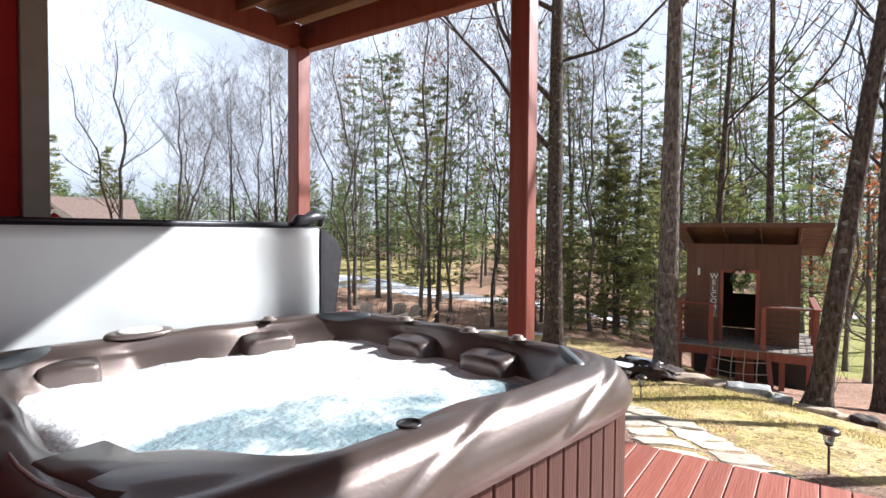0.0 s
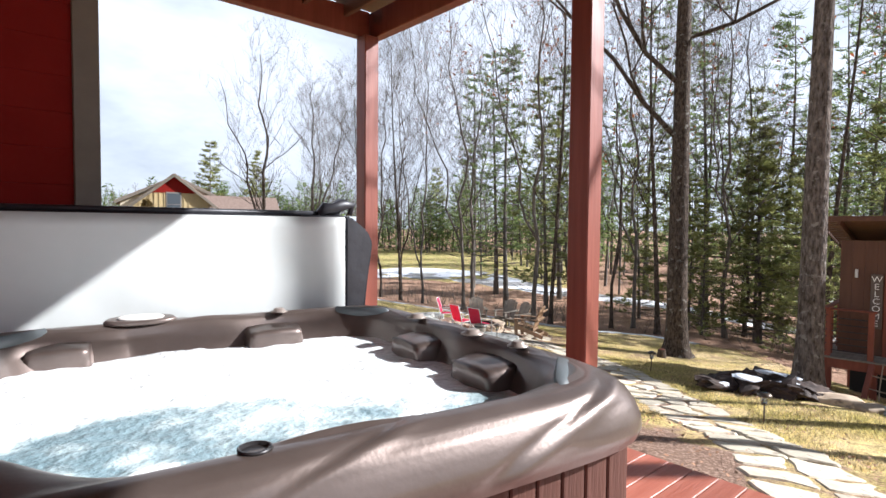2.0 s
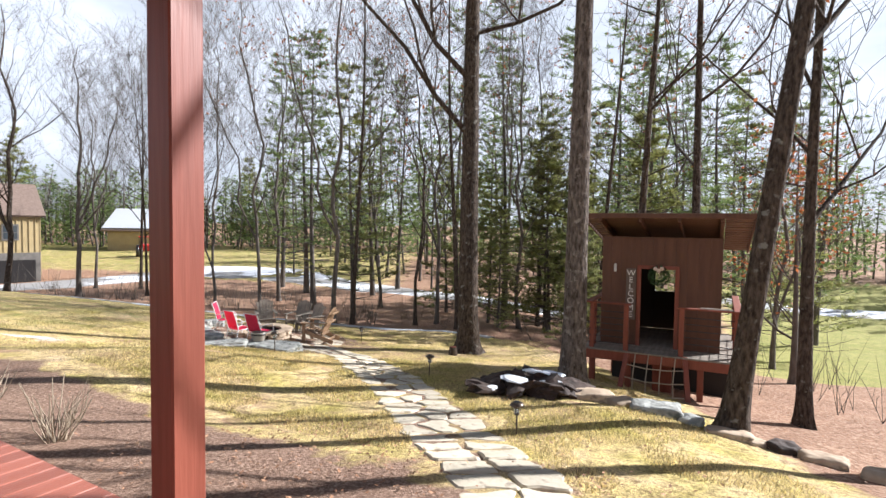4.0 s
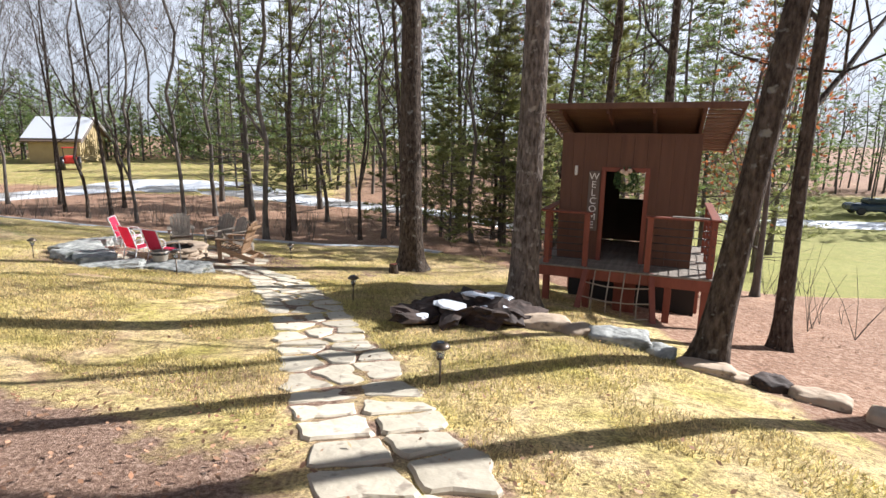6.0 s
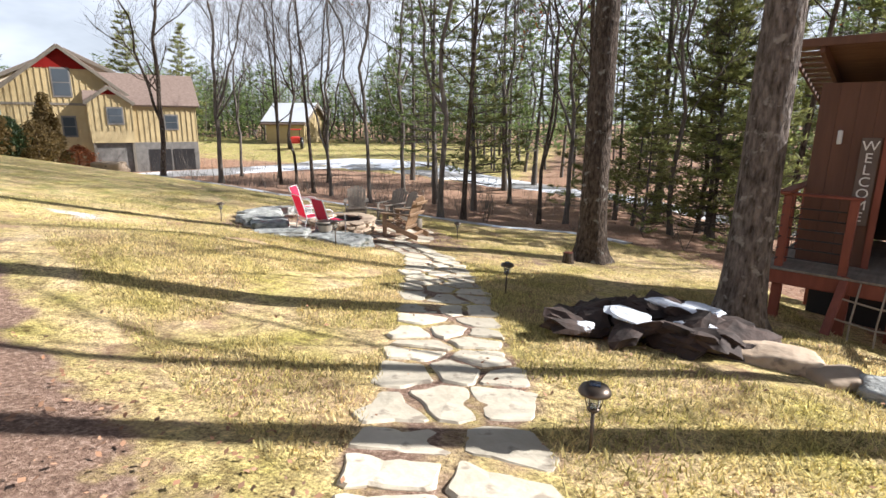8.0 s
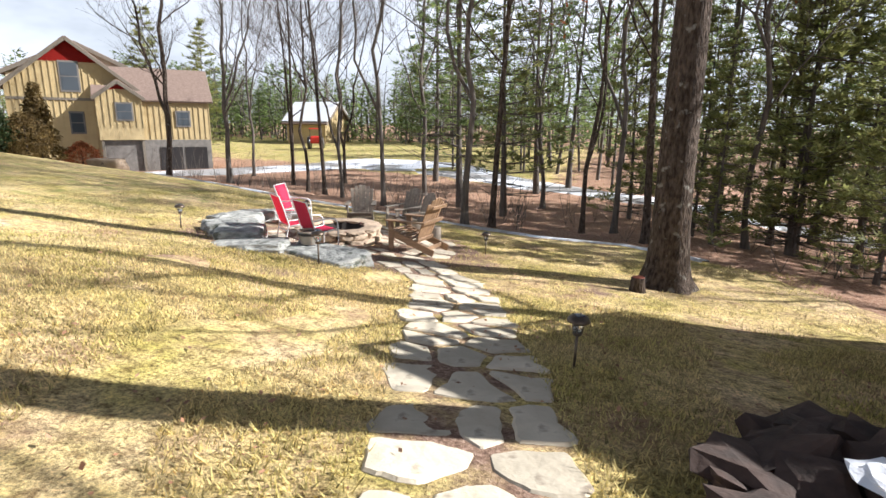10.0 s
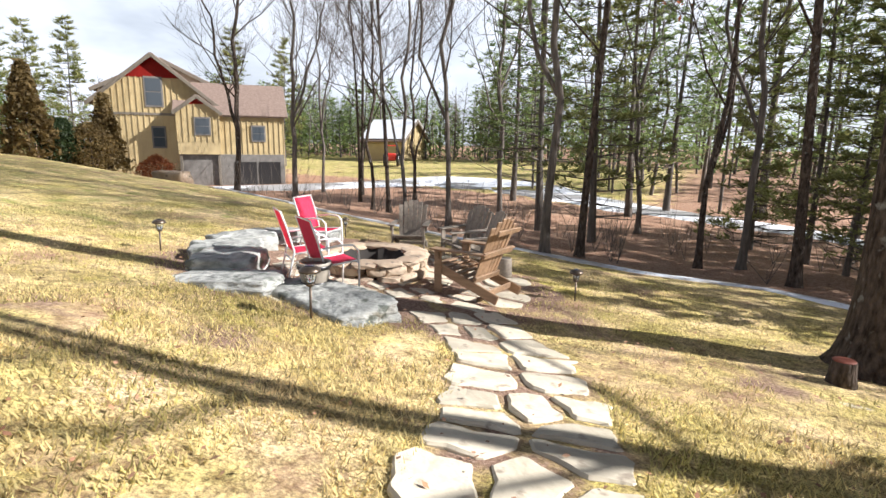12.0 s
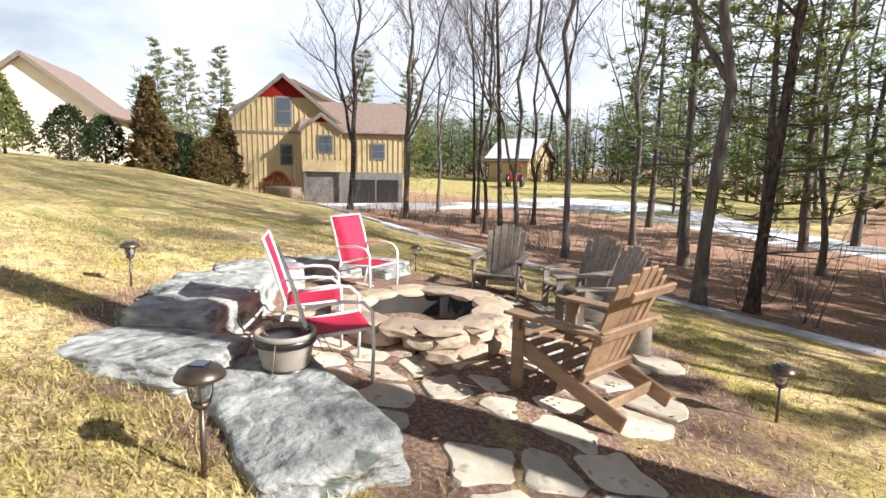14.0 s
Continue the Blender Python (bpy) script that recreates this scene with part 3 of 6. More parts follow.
# ---- hot tub ----
TUB = pose(1.174, 2.026, 0.189, 0, 0, -37) @ Matrix.Diagonal((0.88, 0.905, 0.86, 1))
COVER = pose(1.11, 2.03, 0.189, 0, 0, -37) @ Matrix.Scale(0.86, 4)
TUB_FOOT = -0.189 / 0.86


def round_square(half, corner, n=96):
    """Points of a square with rounded corners, by angle."""
    out = []
    e = 2 + 9 * (1 - corner)
    for k in range(n):
        a = 2 * math.pi * k / n + math.pi / n
        c, s = math.cos(a), math.sin(a)
        r = half / (abs(c) ** e + abs(s) ** e) ** (1 / e)
        out.append((r * c, r * s, a))
    return out


def build_tub():
    tub = thing("hot_tub", TUB, "bronze-brown acrylic hot tub full of foaming water on the deck", "hot tub")
    N = 288
    keys = [(1.055, 0.70, 0.26), (1.066, 0.735, 0.26), (1.062, 0.775, 0.26), (1.048, 0.815, 0.26), (1.03, 0.85, 0.28), (1.003, 0.878, 0.3), (0.97, 0.893, 0.32), (0.94, 0.895, 0.34), (0.912, 0.892, 0.36), (0.893, 0.878, 0.38), (0.875, 0.83, 0.4), (0.84, 0.76, 0.45), (0.79, 0.66, 0.5), (0.6, 0.50, 0.8)]
    prof = []
    for i in range(43):
        f = i / 42 * (len(keys) - 1)
        k0 = min(int(f), len(keys) - 2)
        g = f - k0
        prof.append(tuple(u + (v - u) * g for u, v in zip(keys[k0], keys[k0 + 1])) + (f,))
    # grooves that sweep up over the rim: where each starts and ends along its side, depth, width
    sweeps = ((-0.42, 0.12, 0.009, 0.026), (0.30, 0.90, 0.014, 0.036))
    bm = bmesh.new()
    rings = []
    for h, z, c, f in prof:
        ring = []
        for x, y, a in round_square(h, c, N):
            sc, zz = 1.0, z
            side = int(((a + math.pi / 4) % (2 * math.pi)) // (math.pi / 2))
            q = (y, -x, -y, x)[side]
            q /= 1.06
            if f < 8.5:
                w = min(1.0, f / 1.2) * min(1.0, (8.5 - f) / 2.0)
                up = smooth_step(f, 0.3, 7.5)
                for q0, q1, dep, wid in sweeps:
                    d = q - (q0 + (q1 - q0) * up)
                    g = -math.exp(-((d / wid) ** 2)) + 0.8 * math.exp(-(((d - 2.6 * wid) / (2.2 * wid)) ** 2))
                    sc += dep * g * w * 0.55
                    zz += dep * g * w * 0.6 * smooth_step(f, 2.0, 5.0)
            if f >= 8.6:  # scalloped seats and squared columns round the inside
                col = max(0.0, math.cos(4 * a + math.pi)) ** 0.5 + 0.6 * math.cos(8 * a + 0.6)
                sc += (-0.026 if f < 11.6 else -0.04) * col * min(1.0, (f - 8.6) / 1.2)
            if f >= 7.6:  # a wide ledge in the corner by the steps
                sc -= 0.17 * math.exp(-(((a - math.radians(315)) / 0.24) ** 2)) * min(1.0, (f - 7.6) / 0.8)
            if 7.5 <= f <= 10:
                zz += 0.012 * math.cos(8 * a)
            ring.append(bm.verts.new((x * sc, y * sc, zz)))
        rings.append(ring)
    for r0, r1 in zip(rings, rings[1:]):
        for k in range(N):
            bm.faces.new((r0[k], r0[(k + 1) % N], r1[(k + 1) % N], r1[k])).smooth = True
    bm.faces.new(rings[-1])
    part("shell", bm, M_SHELL, tub, "glossy bronze acrylic shell")
    cab = bmesh.new()
    lo = [cab.verts.new((x, y, TUB_FOOT)) for x, y, a in round_square(1.0, 0.22, 64)]
    hi = [cab.verts.new((x, y, 0.73)) for x, y, a in round_square(1.0, 0.22, 64)]
    for k in range(64):
        cab.faces.new((lo[k], lo[(k + 1) % 64], hi[(k + 1) % 64], hi[k]))
    part("cabinet", cab, M_SLAT, tub, "dark brown slatted cabinet")
    slat = to_mesh("slat", box(0, 0, 0, 0.016, 0.088, 0.90, 0.005), M_SLAT)
    for side in range(4):
        for k in range(19):
            o = new("slat", slat)
            o.parent = tub
            o.matrix_basis = pose(0, 0, 0, 0, 0, 90 * side) @ pose(1.008, -0.837 + 0.093 * k, 0.255)
    # pale seam round the filter lid in the corner
    seam = [(0.42, -0.962), (0.52, -0.958), (0.64, -0.942), (0.76, -0.912), (0.86, -0.862), (0.94, -0.79)]
    part("lid_seam", tube(bmesh.new(), [(px, py, 0.897) for px, py in seam], [0.004] * 6, 6), M_PLASTIC, tub, "pale seam of the filter lid")
    part("corner_pad", box(0, 0, 0, 0.34, 0.17, 0.03, 0.014), M_SHELL, tub, "raised moulded lid", True, pose(0.66, -0.83, 0.886, 0, 0, 12))
    for px, py, rr in ((0.925, -0.20, 0.030),):
        part("cup_holder", lathe([(rr * 1.2, 0), (rr * 1.2, 0.007), (rr, 0.008), (rr * 0.95, -0.004)], 20), M_DARKP, tub, "dark cup recess", False, pose(px, py, 0.893))
    # water
    wb = bmesh.new()
    G = 90
    lay = wb.verts.layers.float.new("foam")
    grid = []
    for j in range(G + 1):
        row = []
        for i in range(G + 1):
            x, y = -0.87 + 1.74 * i / G, -0.87 + 1.74 * j / G
            f = smooth_step(0.80 - 0.85 * x + 0.25 * y + 0.40 * nz(x, y, 2.6, 5.0) + 0.18 * nz(x, y, 8.0, 3.0), 0.12, 0.85)
            for fx, fy in ((0.55, -0.60), (0.62, -0.35)):
                f = max(f, math.exp(-((x - fx) ** 2 + (y - fy) ** 2) / 0.008))
            z = 0.745 + 0.012 * f * (1.2 * nz(x, y, 3, 1.0) + 0.6 * abs(nz(x, y, 10, 2.0)) + 0.35 * nz(x, y, 22, 4.0)) + 0.006 * nz(x, y, 9, 9.0)
            v = wb.verts.new((x, y, z))
            v[lay] = 0.12 + 0.75 * f
            row.append(v)
        grid.append(row)
    for j in range(G):
        for i in range(G):
            wb.faces.new((grid[j][i], grid[j][i + 1], grid[j + 1][i + 1], grid[j + 1][i])).smooth = True
    part("water", wb, M_WATER, tub, "churning white and teal water")

    def pillow(x, y, rz):
        b = box(0, 0, 0, 0.34, 0.05, 0.15, 0.024)
        part("pillow", b, M_PILLOW, tub, "slate-grey headrest", True, pose(x, y, 0.845, 32, 0, rz))

    pillow(-0.80, 0.80, 45)
    pillow(0.82, 0.82, -45)
    pillow(-0.80, -0.80, 135)

    def knob(x, y, r, z=0.897):
        p = part("valve", lathe([(r * 1.5, 0), (r * 1.5, 0.006), (r, 0.010), (r * 0.95, 0.020), (r * 0.6, 0.024)], 18), M_VALVE, tub, "round bronze valve cap", False, pose(x, y, z))
        return p

    knob(-0.35, 0.90, 0.034)
    knob(0.15, 0.90, 0.034)
    knob(-0.90, 0.35, 0.03)
    knob(0.45, 0.91, 0.028)
    for x, y, w, rz in ((-0.18, 0.83, 0.30, 0), (0.36, 0.83, 0.30, 0), (-0.84, 0.30, 0.30, 90), (-0.84, -0.62, 0.26, 90)):
        part("seat_back", boulder("seat_back", w, 0.20, 0.24, 2.0, M_SHELL, 0.34, 4, 0.12), M_SHELL, tub, "moulded seat back", True, pose(x, y, 0.722, 6, 0, rz))
    bpan = lathe([(1, 0), (1, 0.5), (0.93, 1.0), (0.8, 1.0)], 28)
    bmesh.ops.scale(bpan, vec=(0.055, 0.155, 0.022), verts=bpan.verts)
    panel = part("control_panel", bpan, M_SHELL, tub, "oval control panel", False, pose(-0.94, -0.30, 0.893, 0, 12, 0))
    bs = lathe([(1, 0), (1, 0.6), (0.9, 1.0)], 24)
    bmesh.ops.scale(bs, vec=(0.036, 0.10, 0.012), verts=bs.verts)
    part("display", bs, M_PLASTIC, panel, "pale display", False, pose(0, 0, 0.02))


build_tub()


def build_cover():
    c = thing("tub_cover", COVER, "folded grey vinyl hot tub cover with black edges, standing upright", "tub cover")

    def pad(x0, x1, z0, z1, y0, y1, puff):
        b = bmesh.new()
        ny, nzz = 24, 12
        sheets = []
        for x, sgn in ((x0, -1), (x1, 1)):
            sheets.append([[b.verts.new((x + sgn * puff * (math.sin(math.pi * i / ny) * math.sin(math.pi * j / nzz)) ** 0.5 + 0.008 * nz(i * 0.3, j * 0.4, 1.0, sgn), y0 + (y1 - y0) * i / ny, z0 + (z1 - z0) * j / nzz)) for i in range(ny + 1)] for j in range(nzz + 1)])
        for sh in sheets:
            for j in range(nzz):
                for i in range(ny):
                    b.faces.new((sh[j][i], sh[j][i + 1], sh[j + 1][i + 1], sh[j + 1][i])).smooth = True
        A, B = sheets
        for i in range(ny):
            b.faces.new((A[0][i], A[0][i + 1], B[0][i + 1], B[0][i]))
            b.faces.new((A[nzz][i], A[nzz][i + 1], B[nzz][i + 1], B[nzz][i]))
        for j in range(nzz):
            b.faces.new((A[j][0], A[j + 1][0], B[j + 1][0], B[j][0]))
            b.faces.new((A[j][ny], A[j + 1][ny], B[j + 1][ny], B[j][ny]))
        return b

    part("grey_panel", pad(-1.12, -1.08, 0.62, 1.445, -1.19, 0.90, 0.008), M_VINYL, c, "pale grey vinyl underside")
    part("black_panel", pad(-1.26, -1.13, 0.60, 1.455, -1.25, 0.95, 0.03), M_BLACKV, c, "black vinyl outer half")
    # the end of the fold, drooping outwards into a blunt point
    e = bmesh.new()
    outline = [(0.905, 0.60), (1.00, 0.60), (1.04, 0.85), (1.10, 1.28), (1.06, 1.36), (0.94, 1.45), (0.905, 1.45)]
    near = [e.verts.new((-1.075 - 0.02 * abs(nz(yy, zz, 3.0, 2.0)), yy, zz)) for yy, zz in outline]
    rear = [e.verts.new((-1.27 + 0.03 * nz(yy, zz, 2.0, 6.0), yy, zz)) for yy, zz in outline]
    e.faces.new(near)
    e.faces.new(rear[::-1])
    for k in range(len(outline)):
        e.faces.new((near[k], near[(k + 1) % len(outline)], rear[(k + 1) % len(outline)], rear[k]))
    bmesh.ops.bevel(e, geom=e.edges[:], offset=0.012, segments=2, affect="EDGES")
    part("end_flap", e, M_BLACKV, c, "black vinyl end flap")
    f = bmesh.new()
    tube(f, [(-1.18, 0.76, 1.46), (-1.17, 0.80, 1.505), (-1.16, 0.85, 1.50), (-1.17, 0.91, 1.53), (-1.18, 0.99, 1.525), (-1.18, 0.97, 1.46)], [0.03, 0.045, 0.04, 0.045, 0.03, 0.02], 7)
    part("strap", f, M_BLACKV, c, "bunched black strap")
    f = bmesh.new()
    tube(f, [(-1.19, -1.22, 1.468), (-1.19, 0.9, 1.468)], [0.018, 0.018], 8)
    part("hinge_pole", f, M_BLACKV, c)


build_cover()


# ---- path lamps ----
def path_lamp():
    L = thing("path_lamp", None, "bronze solar path lamp on a stake in the lawn", "path lamp", "solar path lamps")
    part("stake", tube(bmesh.new(), [(0, 0, -0.1), (0, 0, 0.23)], [0.009, 0.009], 10), M_BRONZE, L)
    part("collar", lathe([(0.012, 0.215), (0.026, 0.225), (0.03, 0.235), (0.022, 0.242)], 16), M_BRONZE, L)
    part("lens", lathe([(0.022, 0.24), (0.030, 0.265), (0.036, 0.30), (0.034, 0.315)], 16), M_LGLASS, L, "clear glass lantern")
    for k in range(6):
        a = math.pi * k / 3
        c, s = math.cos(a), math.sin(a)
        part("cage_bar", tube(bmesh.new(), [(0.026 * c, 0.026 * s, 0.235), (0.037 * c, 0.037 * s, 0.27), (0.042 * c, 0.042 * s, 0.318)], [0.0025] * 3, 5), M_BRONZE, L)
    cap = part("cap", lathe([(0.068, 0.312), (0.074, 0.316), (0.072, 0.326), (0.06, 0.343), (0.042, 0.352), (0.03, 0.355)], 22), M_BRONZE, L, "domed metal cap")
    part("solar_cell", box(0, 0, 0.357, 0.05, 0.05, 0.006, 0.001), M_SOLAR, cap)
    return L


def put(ob, x, y, rz=0, dz=0.0, scale=None):
    ob.matrix_world = pose(x, y, ground_z(x, y) + dz, 0, 0, rz)
    return ob


lamp = put(path_lamp(), 3.82, 7.97)
lamp.scale = (1.12, 1.12, 1.12)
for x, y, k in ((2.6, 11.71, 1.12), (-1.07, 13.99, 1.3), (0.3, 17.25, 1.15), (-4.25, 14.72, 1.1), (4.62, 4.95, 1.1), (-4.1, 18.1, 1.0)):
    copy_thing(lamp, pose(x, y, ground_z(x, y) + 0.01, random.uniform(-2, 2), random.uniform(-2, 2), random.uniform(0, 90)) @ Matrix.Scale(k, 4)).scale = (k, k, k)


# ---- stones ----
def cell(seed, others, r):
    poly = [Vector((seed[0] + r * math.cos(a), seed[1] + r * math.sin(a))) for a in (2 * math.pi * k / 12 for k in range(12))]
    for o in others:
        if o is seed or math.hypot(o[0] - seed[0], o[1] - seed[1]) > 2 * r:
            continue
        mid = Vector(((o[0] + seed[0]) / 2, (o[1] + seed[1]) / 2))
        n = Vector((o[0] - seed[0], o[1] - seed[1])).normalized()
        out = []
        for p, q in zip(poly, poly[1:] + poly[:1]):
            dp, dq = (p - mid).dot(n), (q - mid).dot(n)
            if dp <= 0:
                out.append(p)
            if (dp < 0 < dq) or (dq < 0 < dp):
                out.append(p + (q - p) * dp / (dp - dq))
        poly = out
    return poly


def flagstone(poly, lift, parent, gap=0.012, thick=0.06, material=M_STONE):
    c = sum(poly, Vector((0, 0))) / len(poly)
    pts = []
    soft = []
    for p, q in zip(poly, poly[1:] + poly[:1]):
        if (q - p).length > 0.02:
            soft += [p.lerp(q, 0.08), p.lerp(q, 0.92)]
    poly = soft
    for p, q in zip(poly, poly[1:] + poly[:1]):
        if (q - p).length < 0.012:
            continue
        n = max(1, int((q - p).length / 0.09))
        for k in range(n):
            pts.append(p + (q - p) * k / n)
    bm = bmesh.new()
    rings = [[], [], []]
    for p in pts:
        d = c - p
        L = d.length
        j = gap + 0.03 * (nz(p.x, p.y, 5.0, 2.0) + 0.5 * nz(p.x, p.y, 14.0, 2.0) + 0.6)
        for ring, inset, z in ((rings[0], j - 0.01, -thick), (rings[1], j, -0.014), (rings[2], j + 0.016, 0.0)):
            v = p + d * min(0.6, inset / max(L, 0.05)) - c
            zz = ground_z(p.x, p.y) - ground_z(c.x, c.y) + z + (0.006 * nz(p.x, p.y, 4.0, 5.0) if z == 0 else 0)
            ring.append(bm.verts.new((v.x, v.y, zz)))
    n = len(pts)
    if n < 4:
        bm.free()
        return
    for r0, r1 in zip(rings, rings[1:]):
        for k in range(n):
            bm.faces.new((r0[k], r0[(k + 1) % n], r1[(k + 1) % n], r1[k]))
    top = bm.verts.new((0, 0, 0.006))
    for k in range(n):
        bm.faces.new((rings[2][k], rings[2][(k + 1) % n], top))
    part("flagstone", bm, material, parent, m=pose(c.x, c.y, ground_z(c.x, c.y) + lift))


def build_walk():
    rng = random.Random(4)
    walkway = thing("pavement", None, "irregular pale flagstone walk set into the lawn", "stone path", kind="structure")
    seeds, guard = [], []
    acc, k = 0.0, 0
    for (xa, ya), (xb, yb) in zip(WALKNODES, WALKNODES[1:]):
        d = Vector((xb - xa, yb - ya))
        n = Vector((d.y, -d.x)).normalized()
        L = d.length
        s = acc
        while s < L:
            p = Vector((xa, ya)) + d * s / L
            w = 0.25
            three = p.y > 8.0 and rng.random() < (0.35 if p.y < 10.5 else 0.6)
            offs = (-0.33, 0.0, 0.33) if three else (-w, w)
            offs = tuple(o + rng.uniform(-0.08, 0.08) for o in offs)
            for o in offs:
                q = p + n * o + d.normalized() * rng.uniform(-0.12, 0.12)
                seeds.append((q.x, q.y))
            for o in (-0.78, 0.78):
                q = p + n * (o + rng.uniform(-0.06, 0.06))
                guard.append((q.x, q.y))
            s += rng.uniform(0.34, 0.52)
        acc = s - L
    for sd in seeds:
        if math.hypot(sd[0] - PIT[0], sd[1] - PIT[1]) > 2.0:
            flagstone(cell(sd, seeds + guard, 0.5), 0.012, walkway, 0.010 if sd[1] < 9 else 0.016)
    patio = thing("pavement_patio", None, "flagstone patio round the fire pit", "patio", kind="structure")
    seeds = []
    tries = 0
    while len(seeds) < 110 and tries < 9000:
        tries += 1
        a, r = rng.uniform(0, 2 * math.pi), 2.0 * math.sqrt(rng.random())
        q = (PIT[0] + r * math.cos(a), PIT[1] + r * math.sin(a))
        if all(math.hypot(q[0] - o[0], q[1] - o[1]) > 0.31 + 0.1 * nz(q[0], q[1], 1.3, 6.0) for o in seeds):
            seeds.append(q)
    for sd in seeds:
        if math.hypot(sd[0] - PIT[0], sd[1] - PIT[1]) > 0.55 and (sd[0] < -1.1 or rng.random() < 0.6):
            flagstone(cell(sd, seeds, 0.34), 0.006, patio, 0.02)


build_walk()


def rock(x, y, sx, sy, sz, rz, seed, material, label, dz=0.25, tilt=0, name="boulder", group="", flat=0.35):
    z = ground_z(x, y)
    return single(name, boulder(name, sx, sy, sz, seed, material, flat, 5 if group == "retaining slabs" else 4), material, label, "rock", group, m=pose(x, y, z + sz * dz, tilt, tilt * 0.5, rz))


SL = "large grey weathered slab edging the fire-pit patio"
rock(-1.34, 14.53, 1.42, 0.70, 0.40, -14, 3.0, M_BOULDER, SL, -0.14, 3, group="retaining slabs", flat=0.2)
rock(-2.45, 14.25, 1.15, 0.75, 0.20, 25, 11.0, M_BOULDER, SL, 0.0, -3, group="retaining slabs", flat=0.2)
rock(-3.05, 14.75, 0.75, 0.75, 0.52, 35, 5.0, M_BOULDER, "squared grey block in the curved patio wall", -0.12, group="retaining slabs", flat=0.12)
rock(-3.6, 15.2, 0.9, 0.75, 0.56, 50, 7.0, M_BOULDER, "squared grey block in the curved patio wall", -0.12, group="retaining slabs", flat=0.15)
rock(-4.15, 15.85, 0.85, 0.7, 0.52, 70, 8.0, M_BOULDER, "squared grey block in the curved patio wall", -0.12, group="retaining slabs", flat=0.15)
rock(-4.3, 16.7, 0.9, 0.6, 0.46, 85, 9.0, M_BOULDER, "squared grey block in the curved patio wall", -0.12, group="retaining slabs", flat=0.15)
rock(-4.1, 17.5, 0.7, 0.55, 0.40, 110, 12.0, M_BOULDER, "squared grey block in the curved patio wall", -0.12, group="retaining slabs", flat=0.15)

# rocks below the playhouse
for i, (x, y, sx, sy, sz, rz, m_) in enumerate(((5.12, 10.15, 0.95, 0.5, 0.38, -10, M_TANROCK), (5.55, 9.9, 0.5, 0.4, 0.3, 20, M_TANROCK), (5.98, 9.72, 0.85, 0.5, 0.42, -15, M_BOULDER), (6.35, 9.5, 0.4, 0.4, 0.34, 30, M_BOULDER), (6.75, 9.15, 0.7, 0.4, 0.24, -25, M_TANROCK), (7.25, 8.8, 0.45, 0.4, 0.36, 10, M_DARKROCK), (7.55, 8.5, 0.6, 0.4, 0.34, -30, M_TANROCK), (8.0, 8.1, 0.6, 0.5, 0.36, -40, M_TANROCK), (7.0, 8.95, 0.3, 0.3, 0.2, 0, M_TANROCK))):
    rock(x, y, sx * 0.85, sy * 0.8, sz, rz, 20.0 + i * 3.1, m_, "weathered rock in the border below the playhouse", -0.14, name="border_rock", group="border rocks")


def build_pile():
    rng = random.Random(8)
    for i in range(58):
        a, r = rng.uniform(0, 6.28), 0.85 * math.sqrt(rng.random())
        x, y = 4.32 + 1.05 * r * math.cos(a) + 0.25 * r * math.sin(a), 10.55 + r * 0.7 * math.sin(a)
        h = 0.34 * (1 - r)
        size = rng.uniform(0.13, 0.36)
        z = ground_z(x, y) + h * 0.7 + 0.04
        single("pile_rock", boulder("pile_rock", size * 1.5, size, size * 0.42, i * 2.7, M_DARKROCK, 0.05, 2, 3.0), M_DARKROCK, "dark rock in a heap under the oak", "rock", "rock heap", m=pose(x, y, z, rng.uniform(-22, 22), rng.uniform(-22, 22), rng.uniform(0, 180)))
    for i, (x, y, sx, sy, dz) in enumerate(((4.02, 10.22, 0.5, 0.24, 0.25), (4.42, 10.42, 0.62, 0.09, 0.33), (4.72, 10.85, 0.42, 0.2, 0.28), (3.66, 10.08, 0.2, 0.14, 0.13), (4.55, 10.2, 0.4, 0.07, 0.22), (4.3, 10.62, 0.3, 0.12, 0.33), (4.95, 10.55, 0.3, 0.06, 0.18))):
        single("snow_patch", boulder("snow_patch", sx * 0.8, sy, 0.045, 50 + i, M_SNOW, 0.7, 3, 3.0), M_SNOW, "patch of old snow lying on the rock heap", "snow", "snow patches", m=pose(x, y, ground_z(x, y) + dz, 8, 4, -35 + 11 * i))


build_pile()


